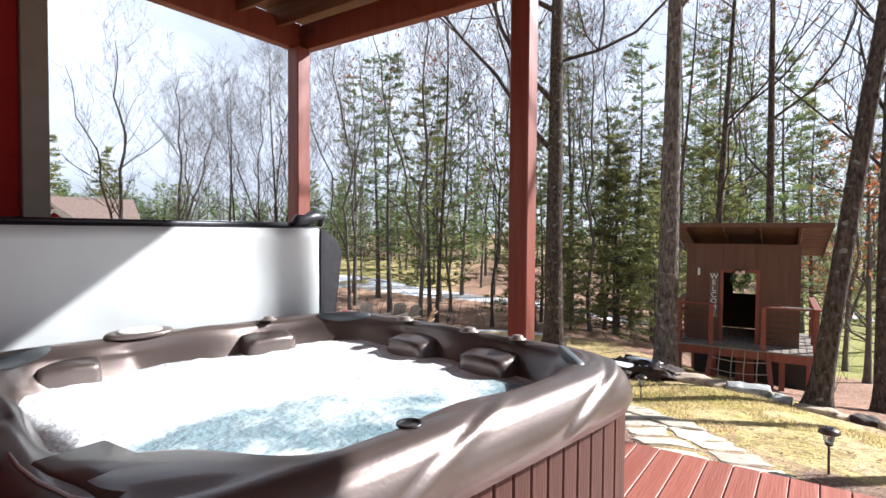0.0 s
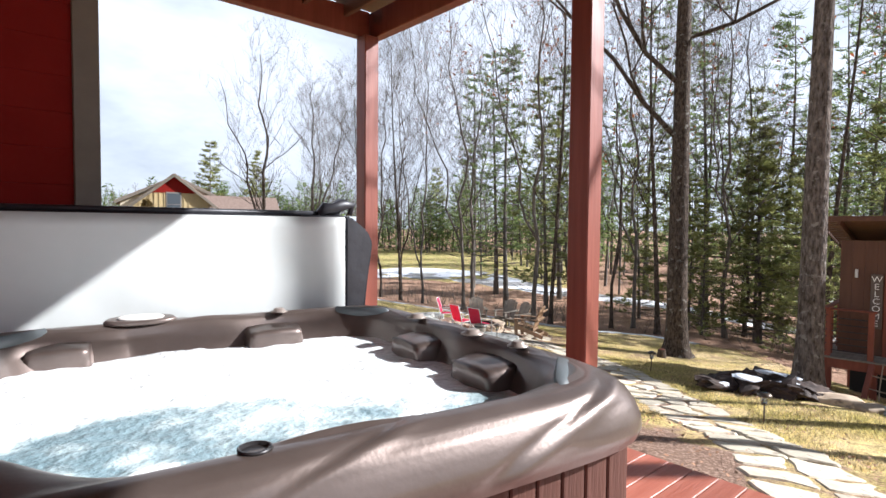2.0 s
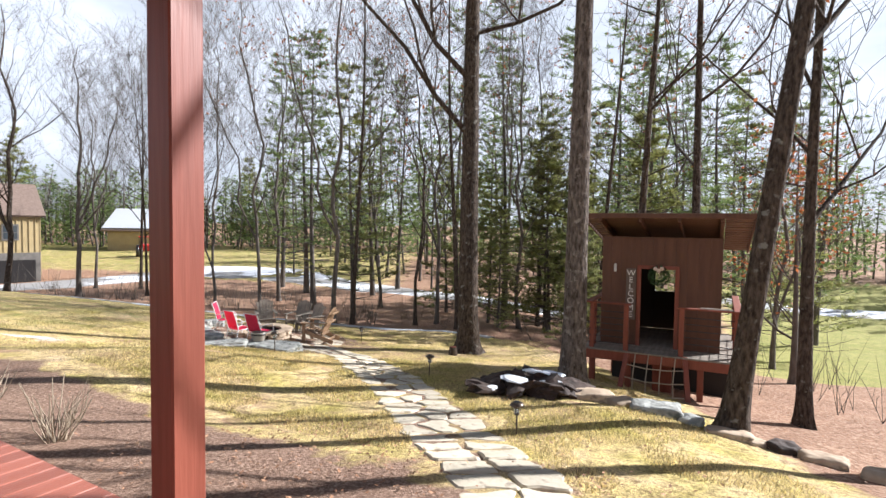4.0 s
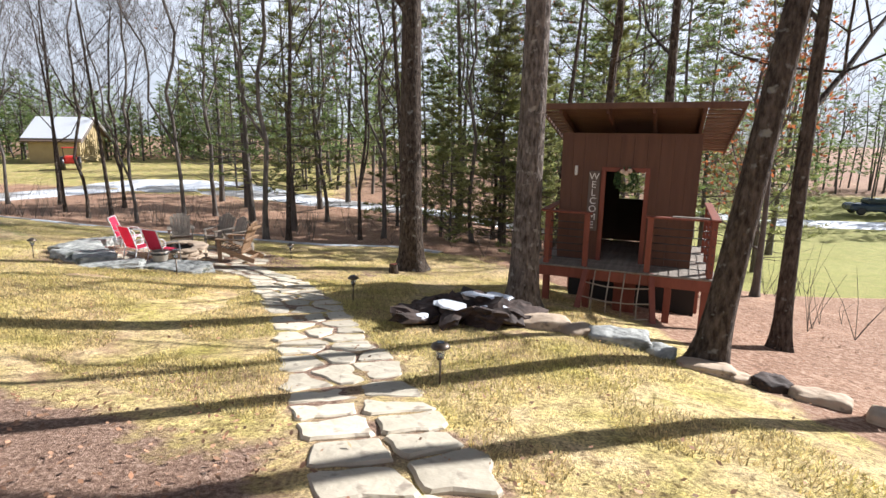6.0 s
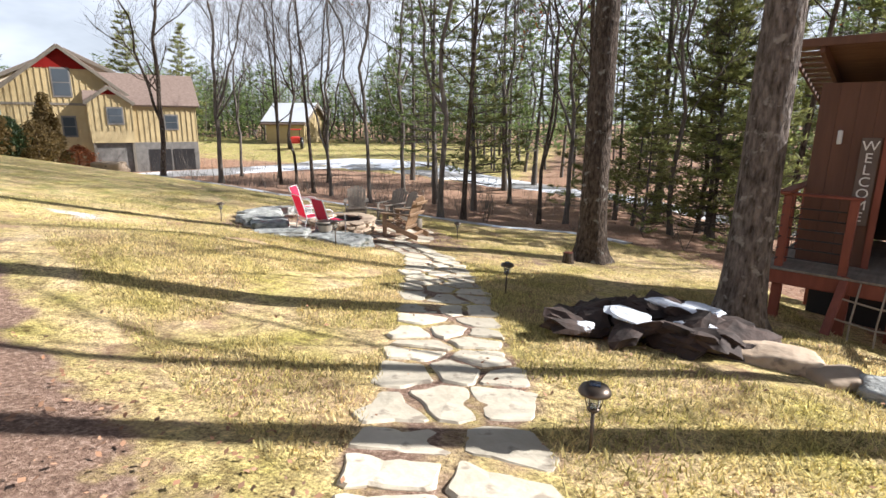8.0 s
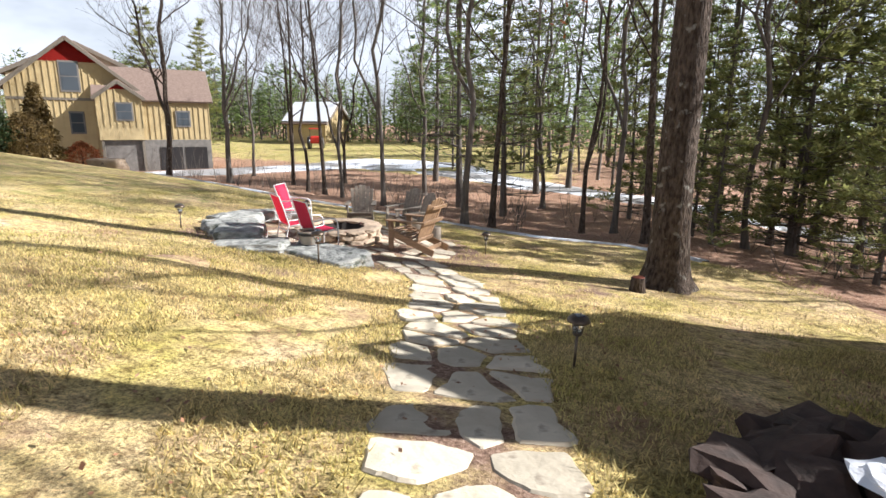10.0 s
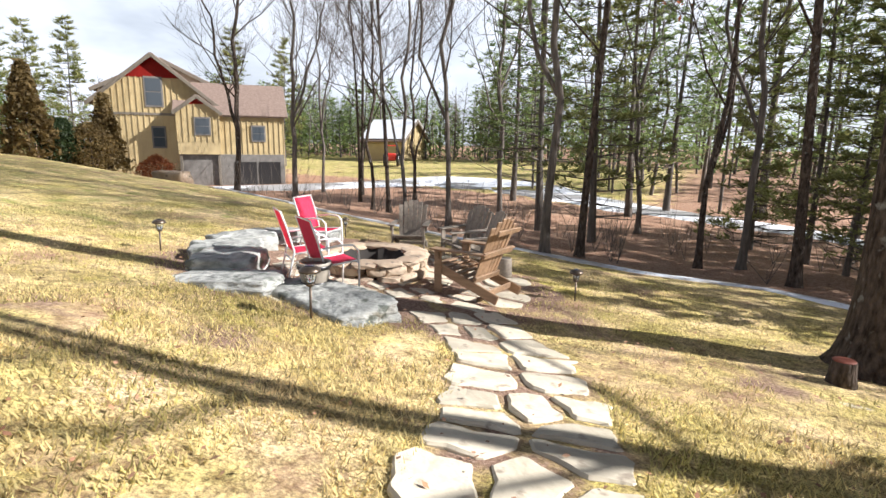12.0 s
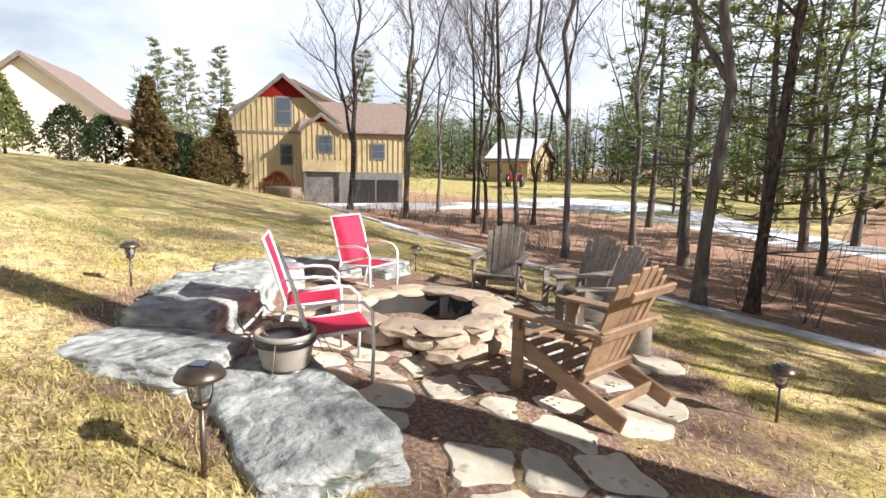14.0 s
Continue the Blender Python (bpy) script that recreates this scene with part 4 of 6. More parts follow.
# ---- fire pit ----
def build_pit():
    rng = random.Random(2)
    z0 = ground_z(*PIT) - 0.20
    pit = thing("fire_pit", pose(PIT[0], PIT[1], z0), "round fire pit of stacked tan field stones", "fire pit")
    for row in range(3):
        n = 15
        for k in range(n):
            a = 2 * math.pi * (k + 0.5 * (row % 2) + rng.uniform(-0.15, 0.15)) / n
            r = 0.66 - 0.02 * row
            s = rng.uniform(0.24, 0.36)
            bm = boulder("stone", s, 0.26, 0.155, rng.uniform(0, 99), M_TANROCK, 0.18, 2, 0.9)
            part("stone", bm, M_TANROCK, pit, m=pose(r * math.cos(a), r * math.sin(a), 0.05 + 0.135 * row, rng.uniform(-5, 5), rng.uniform(-5, 5), math.degrees(a) + 90))
    for k in range(12):
        a = 2 * math.pi * (k + rng.uniform(-0.2, 0.2)) / 12
        bm = boulder("cap_stone", rng.uniform(0.32, 0.44), 0.32, 0.075, rng.uniform(0, 99), M_STONE, 0.2, 2, 0.9)
        part("cap_stone", bm, M_TANROCK, pit, m=pose(0.62 * math.cos(a), 0.62 * math.sin(a), 0.40, rng.uniform(-3, 3), rng.uniform(-3, 3), math.degrees(a) + 90))
    part("liner", lathe([(0.50, 0.02), (0.50, 0.40), (0.48, 0.40), (0.48, 0.06), (0.3, 0.05)], 28), M_SHADESOOT, pit, "sooty black liner")


build_pit()


# ---- seating ----
def sling_chair():
    c = thing("patio_chair", None, "white metal patio chair with red sling fabric seat", "chair", "red sling chairs")
    for s in (-1, 1):
        x = 0.27 * s
        part("frame_side", tube(bmesh.new(), [(x, 0.27, 0), (x, 0.28, 0.30), (x, 0.27, 0.56), (x, 0.20, 0.63), (x, 0.05, 0.645), (x, -0.22, 0.62)], [0.014] * 6, 10), M_WHITE, c)
        part("back_leg", tube(bmesh.new(), [(x, -0.30, 0), (x, -0.24, 0.25), (x, -0.20, 0.42), (x, -0.29, 0.75), (x, -0.37, 0.99)], [0.014] * 5, 10), M_WHITE, c)
        part("seat_rail", tube(bmesh.new(), [(x * 0.93, 0.26, 0.42), (x * 0.93, -0.20, 0.385)], [0.013] * 2, 10), M_WHITE, c)
    part("crossbar", tube(bmesh.new(), [(-0.27, 0.26, 0.40), (0.27, 0.26, 0.40)], [0.011] * 2, 8), M_WHITE, c)
    part("crossbar", tube(bmesh.new(), [(-0.27, -0.23, 0.30), (0.27, -0.23, 0.30)], [0.011] * 2, 8), M_WHITE, c)
    part("crossbar", tube(bmesh.new(), [(-0.27, -0.37, 0.985), (0.27, -0.37, 0.985)], [0.012] * 2, 8), M_WHITE, c)

    def sling(p, q, sag):
        b = bmesh.new()
        rows = []
        for sgn in (0, 1):
            for j in range(9):
                f = j / 8
                base = Vector(p).lerp(Vector(q), f)
                rows.append([b.verts.new((x, base.y, base.z - sag * math.sin(math.pi * f) * (0.4 + 0.6 * (1 - (x / 0.25) ** 2)) - 0.004 * sgn)) for x in np.linspace(-0.25, 0.25, 7)])
        for h in (0, 9):
            for j in range(8):
                for i in range(6):
                    b.faces.new((rows[h + j][i], rows[h + j][i + 1], rows[h + j + 1][i + 1], rows[h + j + 1][i])).smooth = True
        for i in range(6):
            b.faces.new((rows[0][i], rows[0][i + 1], rows[9][i + 1], rows[9][i]))
            b.faces.new((rows[8][i], rows[8][i + 1], rows[17][i + 1], rows[17][i]))
        return b

    part("seat", sling((0, 0.27, 0.425), (0, -0.19, 0.40), 0.03), M_SLING, c, "red sling seat")
    part("backrest", sling((0, -0.20, 0.43), (0, -0.375, 1.0), 0.0), M_SLING, c, "red sling back")
    return c


rc = put(sling_chair(), -1.86, 15.16, -27, -0.01)
rc.scale = (0.83, 0.83, 0.83)
for x, y, rz in ((-2.50, 15.42, -34), (-3.45, 16.75, -80)):
    copy_thing(rc, pose(x, y, ground_z(x, y) - 0.02, 0, 0, rz))


def adirondack(material, label):
    c = thing("adirondack_chair", None, label, "chair", "adirondack chairs")
    for s in (-1, 1):
        x = 0.27 * s
        # runner: a long board from the front leg down to the ground behind
        part("runner", beam((x, 0.34, 0.34), (x, -0.50, 0.05), 0.026, 0.115, 0.008), material, c)
        part("front_leg", box(x + 0.026 * s, 0.30, 0.27, 0.026, 0.10, 0.54, 0.006), material, c)
        arm = bmesh.new()
        box(0, 0, 0, 0.135, 0.74, 0.022, 0.006, None, arm)
        for v in arm.verts:
            v.co.x *= 1.0 - 0.35 * max(0, -v.co.y) / 0.37
        part("arm", arm, material, c, m=pose(x + 0.045 * s, 0.0, 0.555))
        part("arm_bracket", box(x + 0.045 * s, 0.27, 0.49, 0.06, 0.022, 0.10, 0.005), material, c)
    for k in range(6):
        y = 0.33 - 0.088 * k
        part("seat_slat", box(0, y, 0.365 - 0.030 * k, 0.54, 0.08, 0.02, 0.005), material, c)
    for k in range(6):
        x = -0.215 + 0.086 * k
        h = 0.80 - 0.10 * ((k - 2.5) / 2.5) ** 2
        b = beam((x * 0.92, -0.16, 0.21), (x * 1.12, -0.16 - 0.36 * h, 0.21 + 0.93 * h), 0.084, 0.02, 0.006)
        part("back_slat", b, material, c)
    part("back_rail", box(0, -0.345, 0.545, 0.66, 0.03, 0.075, 0.006, Matrix.Rotation(0.3, 4, "X")), material, c)
    part("back_rail", box(0, -0.475, 0.80, 0.50, 0.026, 0.065, 0.006, Matrix.Rotation(0.35, 4, "X")), material, c)
    part("back_rail", box(0, -0.20, 0.24, 0.54, 0.03, 0.07, 0.006, Matrix.Rotation(0.35, 4, "X")), material, c)
    part("stretcher", box(0, -0.37, 0.11, 0.54, 0.024, 0.07, 0.006), material, c)
    return c


ad = put(adirondack(M_CHAIRW, "warm brown teak adirondack chair facing the fire pit"), -0.71, 16.36, 84, 0.02)
ad.scale = (1.0, 1.0, 1.0)
ag = put(adirondack(M_GREYW, "grey weathered adirondack chair facing the fire pit"), -2.92, 18.4, 205, -0.04)
ag.scale = (0.9, 0.9, 0.9)
for x, y, rz in ((-1.95, 18.6, 165), (-1.42, 17.95, 140)):
    copy_thing(ag, pose(x, y, ground_z(x, y) + 0.02, 0, 0, rz))

pot = thing("planter_pot", pose(-1.74, 14.76, ground_z(-1.74, 14.76) + 0.10), "taupe barrel planter with dark bands on a slab", "plant pot")
pot.scale = (1.1, 1.1, 1.15)
part("body", lathe([(0.10, 0), (0.115, 0.02), (0.155, 0.20), (0.16, 0.225), (0.145, 0.225), (0.14, 0.18), (0.02, 0.17)], 28), M_POT, pot)
part("band", lathe([(0.118, 0.02), (0.124, 0.02), (0.130, 0.048), (0.122, 0.048)], 28), M_DARKP, pot, "dark band")
part("band", lathe([(0.150, 0.165), (0.156, 0.165), (0.163, 0.20), (0.156, 0.20)], 28), M_DARKP, pot, "dark band")
part("soil", lathe([(0.143, 0.17), (0.14, 0.185), (0.05, 0.195)], 20), M_DARKROCK, pot)
rngp = random.Random(3)
for k in range(9):
    a = rngp.uniform(0, 6.28)
    pts = [(0.05 * math.cos(a), 0.05 * math.sin(a), 0.18)]
    for j in range(4):
        pts.append((pts[-1][0] + 0.05 * math.cos(a) + rngp.uniform(-0.02, 0.02), pts[-1][1] + 0.05 * math.sin(a) + rngp.uniform(-0.02, 0.02), 0.20 + 0.06 * j - 0.035 * j * j))
    part("dry_stem", tube(bmesh.new(), pts, [0.004, 0.0035, 0.003, 0.0025, 0.002], 5), M_LITTER, pot)
stump = single("log_stump", lathe([(0.13, 0), (0.125, 0.05), (0.118, 0.36), (0.112, 0.38)], 16), M_GREYW, "short sawn log standing on the patio", "log", m=pose(-0.9, 17.8, ground_z(-0.9, 17.8)) @ Matrix.Diagonal((0.85, 0.85, 0.75, 1)))


# ---- playhouse ----
CAB = pose(6.6, 13.3, 0, 0, 0, -25)


def build_cabin():
    c = thing("playhouse", CAB, "brown and red wooden playhouse on stilts with a shed roof", "playhouse")
    fl, top, back = -1.04, 1.20, 2.3
    x0, x1, d0, d1 = -0.50, 1.76, 0.28, 0.93
    zdoor = 0.55
    # front wall round the door opening, of upright boards
    def wall_boards(xa, xb, za, zb):
        n = max(1, round((xb - xa) / 0.19))
        w = (xb - xa) / n
        for k in range(n):
            part("wall_board", box(xa + w * (k + 0.5), 0, (za + zb) / 2, w - 0.002, 0.05, zb - za, 0.002), M_CABIN, c)

    wall_boards(x0, d0, fl, top)
    wall_boards(d1, x1, fl, top)
    wall_boards(d0, d1, zdoor, top)
    for x in (x0 + 0.025, x1 - 0.025):
        part("side_wall", box(x, back / 2 + 0.03, (fl + top) / 2 - 0.13, 0.05, back, top - fl - 0.26, 0.004), M_CABIN, c)
    # rear panels coloured near-black to stand for the shaded interior
    part("rear_wall_panel", box((x0 + d0) / 2, back, (fl + top) / 2 - 0.15, d0 - x0 + 0.1, 0.05, top - fl - 0.3, 0.004), M_SHADESOOT, c)
    part("rear_wall_panel", box((1.0 + x1) / 2, back, (fl + top) / 2 - 0.15, x1 - 1.0, 0.05, top - fl - 0.3, 0.004), M_SHADESOOT, c)
    part("rear_wall_panel", box(0.67, back, fl + 0.45, 0.68, 0.05, 0.9, 0.004), M_SHADESOOT, c)
    part("rear_wall_panel", box(0.67, back, 0.72, 0.68, 0.05, 0.6, 0.004), M_SHADESOOT, c)
    for xx in (d0 - 0.035, d1 + 0.035):
        part("door_trim", box(xx, -0.035, (fl + zdoor) / 2, 0.075, 0.03, zdoor - fl, 0.004), M_CABINRED, c)
    part("door_trim", box((d0 + d1) / 2, -0.037, zdoor + 0.035, d1 - d0 + 0.14, 0.03, 0.075, 0.004), M_CABINRED, c)
    # platform
    part("platform_frame", box(0.70, 0.72, fl - 0.12, 2.75, 2.86, 0.18, 0.01), M_CABINRED, c)
    for k in range(20):
        part("platform_board", box(0.70, -0.66 + 0.147 * k, fl - 0.015, 2.85, 0.145, 0.03, 0.004), M_GREYW, c)
    for x, y in ((-0.55, -0.58), (0.15, -0.58), (1.45, -0.58), (2.0, -0.58), (2.0, 2.0), (-0.55, 2.0)):
        part("stilt", box(x, y, fl - 0.95, 0.11, 0.11, 1.7, 0.006), M_CABINRED, c)
    part("under_panel", box(0.75, -0.2, fl - 0.85, 0.36, 0.05, 1.3, 0.004), M_CABINRED, c)
    # near-black sheet added for the shade beneath the platform
    part("under_panel", box(0.75, 1.2, fl - 0.85, 2.4, 0.05, 1.3, 0.004), M_SHADESOOT, c)
    # rails
    def rail(xa, xb, y, zt):
        for x in (xa, xb):
            part("rail_post", box(x, y, (fl + zt) / 2, 0.09, 0.09, zt - fl, 0.006), M_CABINRED, c)
        part("rail_cap", box((xa + xb) / 2, y, zt + 0.015, xb - xa + 0.16, 0.13, 0.03, 0.006), M_CABINRED, c)
        for k in range(6):
            z = fl + 0.12 + 0.125 * k
            part("rail_bar", tube(bmesh.new(), [(xa, y, z), (xb, y, z)], [0.008, 0.008], 6), M_DARKP, c)

    rail(1.10, 2.03, -0.62, -0.14)
    rail(-0.56, 0.10, -0.62, -0.14)
    part("rail_cap_white", box(1.72, -0.58, -0.108, 0.62, 0.10, 0.03, 0.006), M_GREYW, c)
    for y in (-0.3, 0.6, 1.6):
        for x in (2.03, -0.58):
            part("rail_post", box(x, y, fl + 0.46, 0.08, 0.08, 0.95, 0.006), M_CABINRED, c)
    for x in (2.03, -0.58):
        part("rail_cap", box(x, 0.4, fl + 0.95, 0.13, 2.6, 0.03, 0.006), M_CABINRED, c)
        for k in range(6):
            z = fl + 0.12 + 0.135 * k
            part("rail_bar", tube(bmesh.new(), [(x, -0.8, z), (x, 1.7, z)], [0.007, 0.007], 6), M_DARKP, c)
    # leaning ladder beams with a rope net
    for x in (0.15, 1.18):
        part("ladder_beam", beam((x, -0.68, fl), (x + (0.12 if x > 1 else -0.12), -1.15, fl - 0.95), 0.09, 0.06, 0.006), M_CABINRED, c)
    net = bmesh.new()
    for k in range(4):
        xx = 0.3 + 0.24 * k
        tube(net, [(xx, -0.70, fl - 0.02), (xx - 0.02, -0.9, fl - 0.45), (xx, -1.1, fl - 0.9)], [0.011] * 3, 6)
    for k in range(3):
        f = 0.25 + 0.25 * k
        tube(net, [(0.12, -0.7 - 0.45 * f, fl - 0.9 * f), (0.5, -0.7 - 0.45 * f, fl - 0.9 * f - 0.05), (0.9, -0.7 - 0.45 * f, fl - 0.9 * f - 0.04), (1.2, -0.7 - 0.45 * f, fl - 0.9 * f)], [0.011] * 4, 6)
    part("rope_net", net, M_ROPE, c, "pale rope climbing net")
    # shed roof, high in front
    tilt = math.radians(-13)
    rot = Matrix.Rotation(tilt, 4, "X")
    zf = 1.66
    def on_roof(x, y, dz):
        return (x, y, zf + (y + 0.62) * math.tan(tilt) + dz)
    part("roof_deck", box(*on_roof(0.64, 1.05, 0.0), 2.26, 3.4, 0.03, 0.004, rot), M_ROOFW, c, "thin boarded shed roof")
    part("fascia", box(*on_roof(0.72, -0.64, -0.05), 3.12, 0.03, 0.09, 0.004), M_CABIN, c)
    for k in range(16):
        y = -0.55 + 0.21 * k
        for xa, xb in ((-0.84, -0.50), (1.78, 2.30)):
            p = on_roof(xa, y, 0.0)
            part("overhang_slat", box((xa + xb) / 2, y, p[2], xb - xa, 0.125, 0.025, 0.003, rot), M_ROOFW, c)
    for xa in (-0.82, 2.27):
        part("verge_board", beam(on_roof(xa, -0.62, -0.035), on_roof(xa, 2.7, -0.035), 0.03, 0.06, 0.003), M_CABIN, c)
    for x in (-0.46, 0.3, 1.0, 1.72):
        p, q = on_roof(x, -0.6, -0.09), on_roof(x, 2.5, -0.09)
        part("rafter", beam(p, q, 0.05, 0.13, 0.004), M_CABIN, c)
    # wall lamp and sign
    lampb = part("wall_lamp", box(-0.23, -0.05, 0.55, 0.05, 0.05, 0.17, 0.01), M_PLASTIC, c, "small pale wall lamp")
    sign = thing("welcome_sign", CAB @ pose(0.09, -0.045, 0.02), "tall dark board with WELCOME in pale letters beside the playhouse door", "sign")
    part("board", box(0, 0, 0, 0.19, 0.03, 1.06, 0.006), M_SIGN, sign)
    for k, ch in enumerate("WELCOME"):
        cu = bpy.data.curves.new("letter", "FONT")
        cu.body, cu.size, cu.align_x, cu.align_y, cu.extrude = ch, 0.165, "CENTER", "CENTER", 0.004
        tmp = bpy.data.objects.new("letter", cu)
        scene.collection.objects.link(tmp)
        me = bpy.data.meshes.new_from_object(tmp.evaluated_get(bpy.context.evaluated_depsgraph_get()))
        bpy.data.objects.remove(tmp)
        me.materials.clear()
        me.materials.append(M_LETTER)
        o = new("letter", me)
        o.parent = sign
        o.matrix_basis = pose(0, -0.02, 0.43 - 0.143 * k, 90, 0, 0)
    wr = thing("wreath", CAB @ pose(0.62, -0.06, 0.42), "green wreath with pale flowers over the playhouse door", "wreath")
    b = bmesh.new()
    rng = random.Random(5)
    for k in range(420):
        a, q = rng.uniform(0, 6.28), rng.uniform(0, 6.28)
        R = 0.15 + 0.05 * math.cos(q)
        p = Vector((R * math.cos(a), 0.045 * math.sin(q), R * math.sin(a)))
        d = Vector((rng.uniform(-1, 1), rng.uniform(-1, 1), rng.uniform(-1, 1))).normalized() * 0.04
        e = d.cross(Vector((0.3, 0.5, 0.8))).normalized() * 0.012
        vs = [b.verts.new(p - d), b.verts.new(p + e), b.verts.new(p + d), b.verts.new(p - e)]
        b.faces.new(vs)
    part("leaves", b, M_WREATH, wr)
    for x, z in ((-0.06, 0.14), (0.06, 0.15), (0.0, 0.11)):
        bf = boulder("flower", 0.08, 0.06, 0.08, x, M_FLOWER, 0.8, 2)
        part("flower", bf, M_FLOWER, wr, m=pose(x, -0.05, z))


build_cabin()


# ---- trees ----
def grow(bm, p, d, length, r, depth, rng, tips, curve=0.55, up=0.16):
    """One limb, and its forks."""
    n = 4 if depth > 1 else 3
    pts, rad = [p.copy()], [r]
    q = p.copy()
    for k in range(n):
        d = (d + Vector((rng.uniform(-1, 1), rng.uniform(-1, 1), rng.uniform(-0.6, 1))) * curve * 0.5 + Vector((0, 0, up * 0.5))).normalized()
        q = q + d * length / n
        pts.append(q.copy())
        rad.append(r * (1 - 0.62 * (k + 1) / n))
    tube(bm, pts, rad, 6 if r > 0.03 else (4 if r > 0.012 else 3), False)
    if depth == 0:
        tips.append((pts[-1], d))
        return
    kids = 4
    for k in range(kids):
        i = rng.randint(1, n)
        side = Vector((rng.uniform(-1, 1), rng.uniform(-1, 1), rng.uniform(-0.25, 0.8))).normalized()
        nd = (d * 0.55 + side * 0.75).normalized()
        grow(bm, pts[i], nd, length * rng.uniform(0.5, 0.75), max(0.0065, rad[i] * 0.62), depth - 1, rng, tips, curve, up)


def leaf_cloud(points, size, rng, spread=0.12, each=3):
    verts, faces = [], []
    for p in points:
        for _ in range(each):
            c = p + Vector((rng.gauss(0, spread), rng.gauss(0, spread), rng.gauss(0, spread)))
            a = Vector((rng.uniform(-1, 1), rng.uniform(-1, 1), rng.uniform(-1, 0.4))).normalized() * size * rng.uniform(0.6, 1.2)
            b = a.cross(Vector((rng.uniform(-1, 1), rng.uniform(-1, 1), rng.uniform(-1, 1)))).normalized() * size * 0.45
            i = len(verts)
            verts += [c - a, c + b, c + a, c - b]
            faces.append((i, i + 1, i + 2, i + 3))
    return verts, faces


def mesh_of(name, verts, faces, material):
    me = bpy.data.meshes.new(name)
    me.from_pydata([tuple(v) for v in verts], [], faces)
    me.materials.append(material)
    return me


def bare_tree(x, y, height, r, seed, lean=(0, 0), first=0.35, limbs=9, depth=2, leaves=0, material=M_BARK, label="bare winter hardwood with dark furrowed bark", fork=False, reach=0.30, bow=0.02):
    rng = random.Random(seed)
    t = thing("tree", pose(x, y, ground_z(x, y) - 0.05), label, "tree", "bare trees")
    bm = bmesh.new()
    pts, rad = [], []
    n = 14
    for k in range(n + 1):
        f = k / n
        wob = bow * height * f * (1 - 0.3 * f)
        pts.append(Vector((lean[0] * height * f + wob * math.sin(seed + 3.1 * f), lean[1] * height * f + wob * math.cos(seed * 1.7 + 2.6 * f), height * f)))
        if fork:
            pts[-1] += Vector((noise.noise(Vector((f * 7.0, seed, 0.3))), noise.noise(Vector((f * 7.0, 5.1, seed))), 0)) * 0.42 * min(1.0, 4 * f)
        flare = 1 + 0.75 * math.exp(-f * height / 0.35)
        rad.append(max(0.012, r * (1 - 0.86 * f ** 1.1) * flare))
    sides = 18 if r > 0.15 else 10
    # the lower trunk in finer steps so that the root flare is round
    low = [pts[0].lerp(pts[1], q) for q in (0.0, 0.12, 0.28, 0.55)]
    lowr = [r * (1 + 0.75 * math.exp(-q * height / n / 0.28)) for q in (0.0, 0.12, 0.28, 0.55)]
    tube(bm, low + pts[1:], lowr + rad[1:], sides, False)
    for v in bm.verts:
        if v.co.z < height * 0.6:
            a = math.atan2(v.co.y, v.co.x)
            k = r * (0.07 * noise.noise(Vector((a * 2.2, v.co.z * 1.2, seed))) + (0.25 * math.cos(5 * a + seed) * math.exp(-v.co.z / 0.25)))
            v.co += Vector((math.cos(a), math.sin(a), 0)) * k
    part("trunk", bm, material, t, smooth=True)
    lb = bmesh.new()
    tips = []
    if fork:
        # a second leader splits off low and climbs beside the first
        i0 = rng.choice((2, 3, 4, 5))
        a0 = rng.uniform(0, 6.28)
        stem, srad = [], []
        for i in range(i0, n + 1):
            g = (i - i0) / (n - i0)
            off = 0.16 * height * (g ** 0.8)
            stem.append(pts[i] * 1.0 + Vector((math.cos(a0 + 0.7 * g) * off, math.sin(a0 + 0.7 * g) * off, -0.12 * height * g)))
            srad.append(max(0.012, rad[i] * 0.72))
        tube(lb, stem, srad, 8, False)
        for k in range(5):
            i = rng.randrange(2, len(stem) - 1)
            a = rng.uniform(0, 6.28)
            grow(lb, stem[i], Vector((math.cos(a), math.sin(a), rng.uniform(0.5, 1.5))).normalized(), height * reach * 0.6, max(0.012, srad[i] * 0.45), depth, rng, tips)
    for k in range(limbs):
        f = first + (1 - first) * (k + rng.random()) / limbs
        i = min(n - 1, int(f * n))
        p = pts[i].lerp(pts[i + 1], f * n - i)
        a = rng.uniform(0, 6.28)
        d = Vector((math.cos(a), math.sin(a), rng.uniform(0.5, 1.7) if fork else rng.uniform(0.1, 1.1))).normalized()
        grow(lb, p, d, height * reach * (1.15 - 0.7 * f), max(0.012, rad[i] * rng.uniform(0.3, 0.5)), depth, rng, tips)
    part("branchwork", lb, material, t, smooth=True)
    if leaves:
        pick = [p for p, d in tips if rng.random() < 0.8]
        rng.shuffle(pick)
        o = new("leaves", mesh_of("leaves", *leaf_cloud(pick[:leaves], 0.075, rng, 0.26, 6), M_REDLEAF))
        o.parent = t
        tagged(o, "clinging russet leaves")
    return t


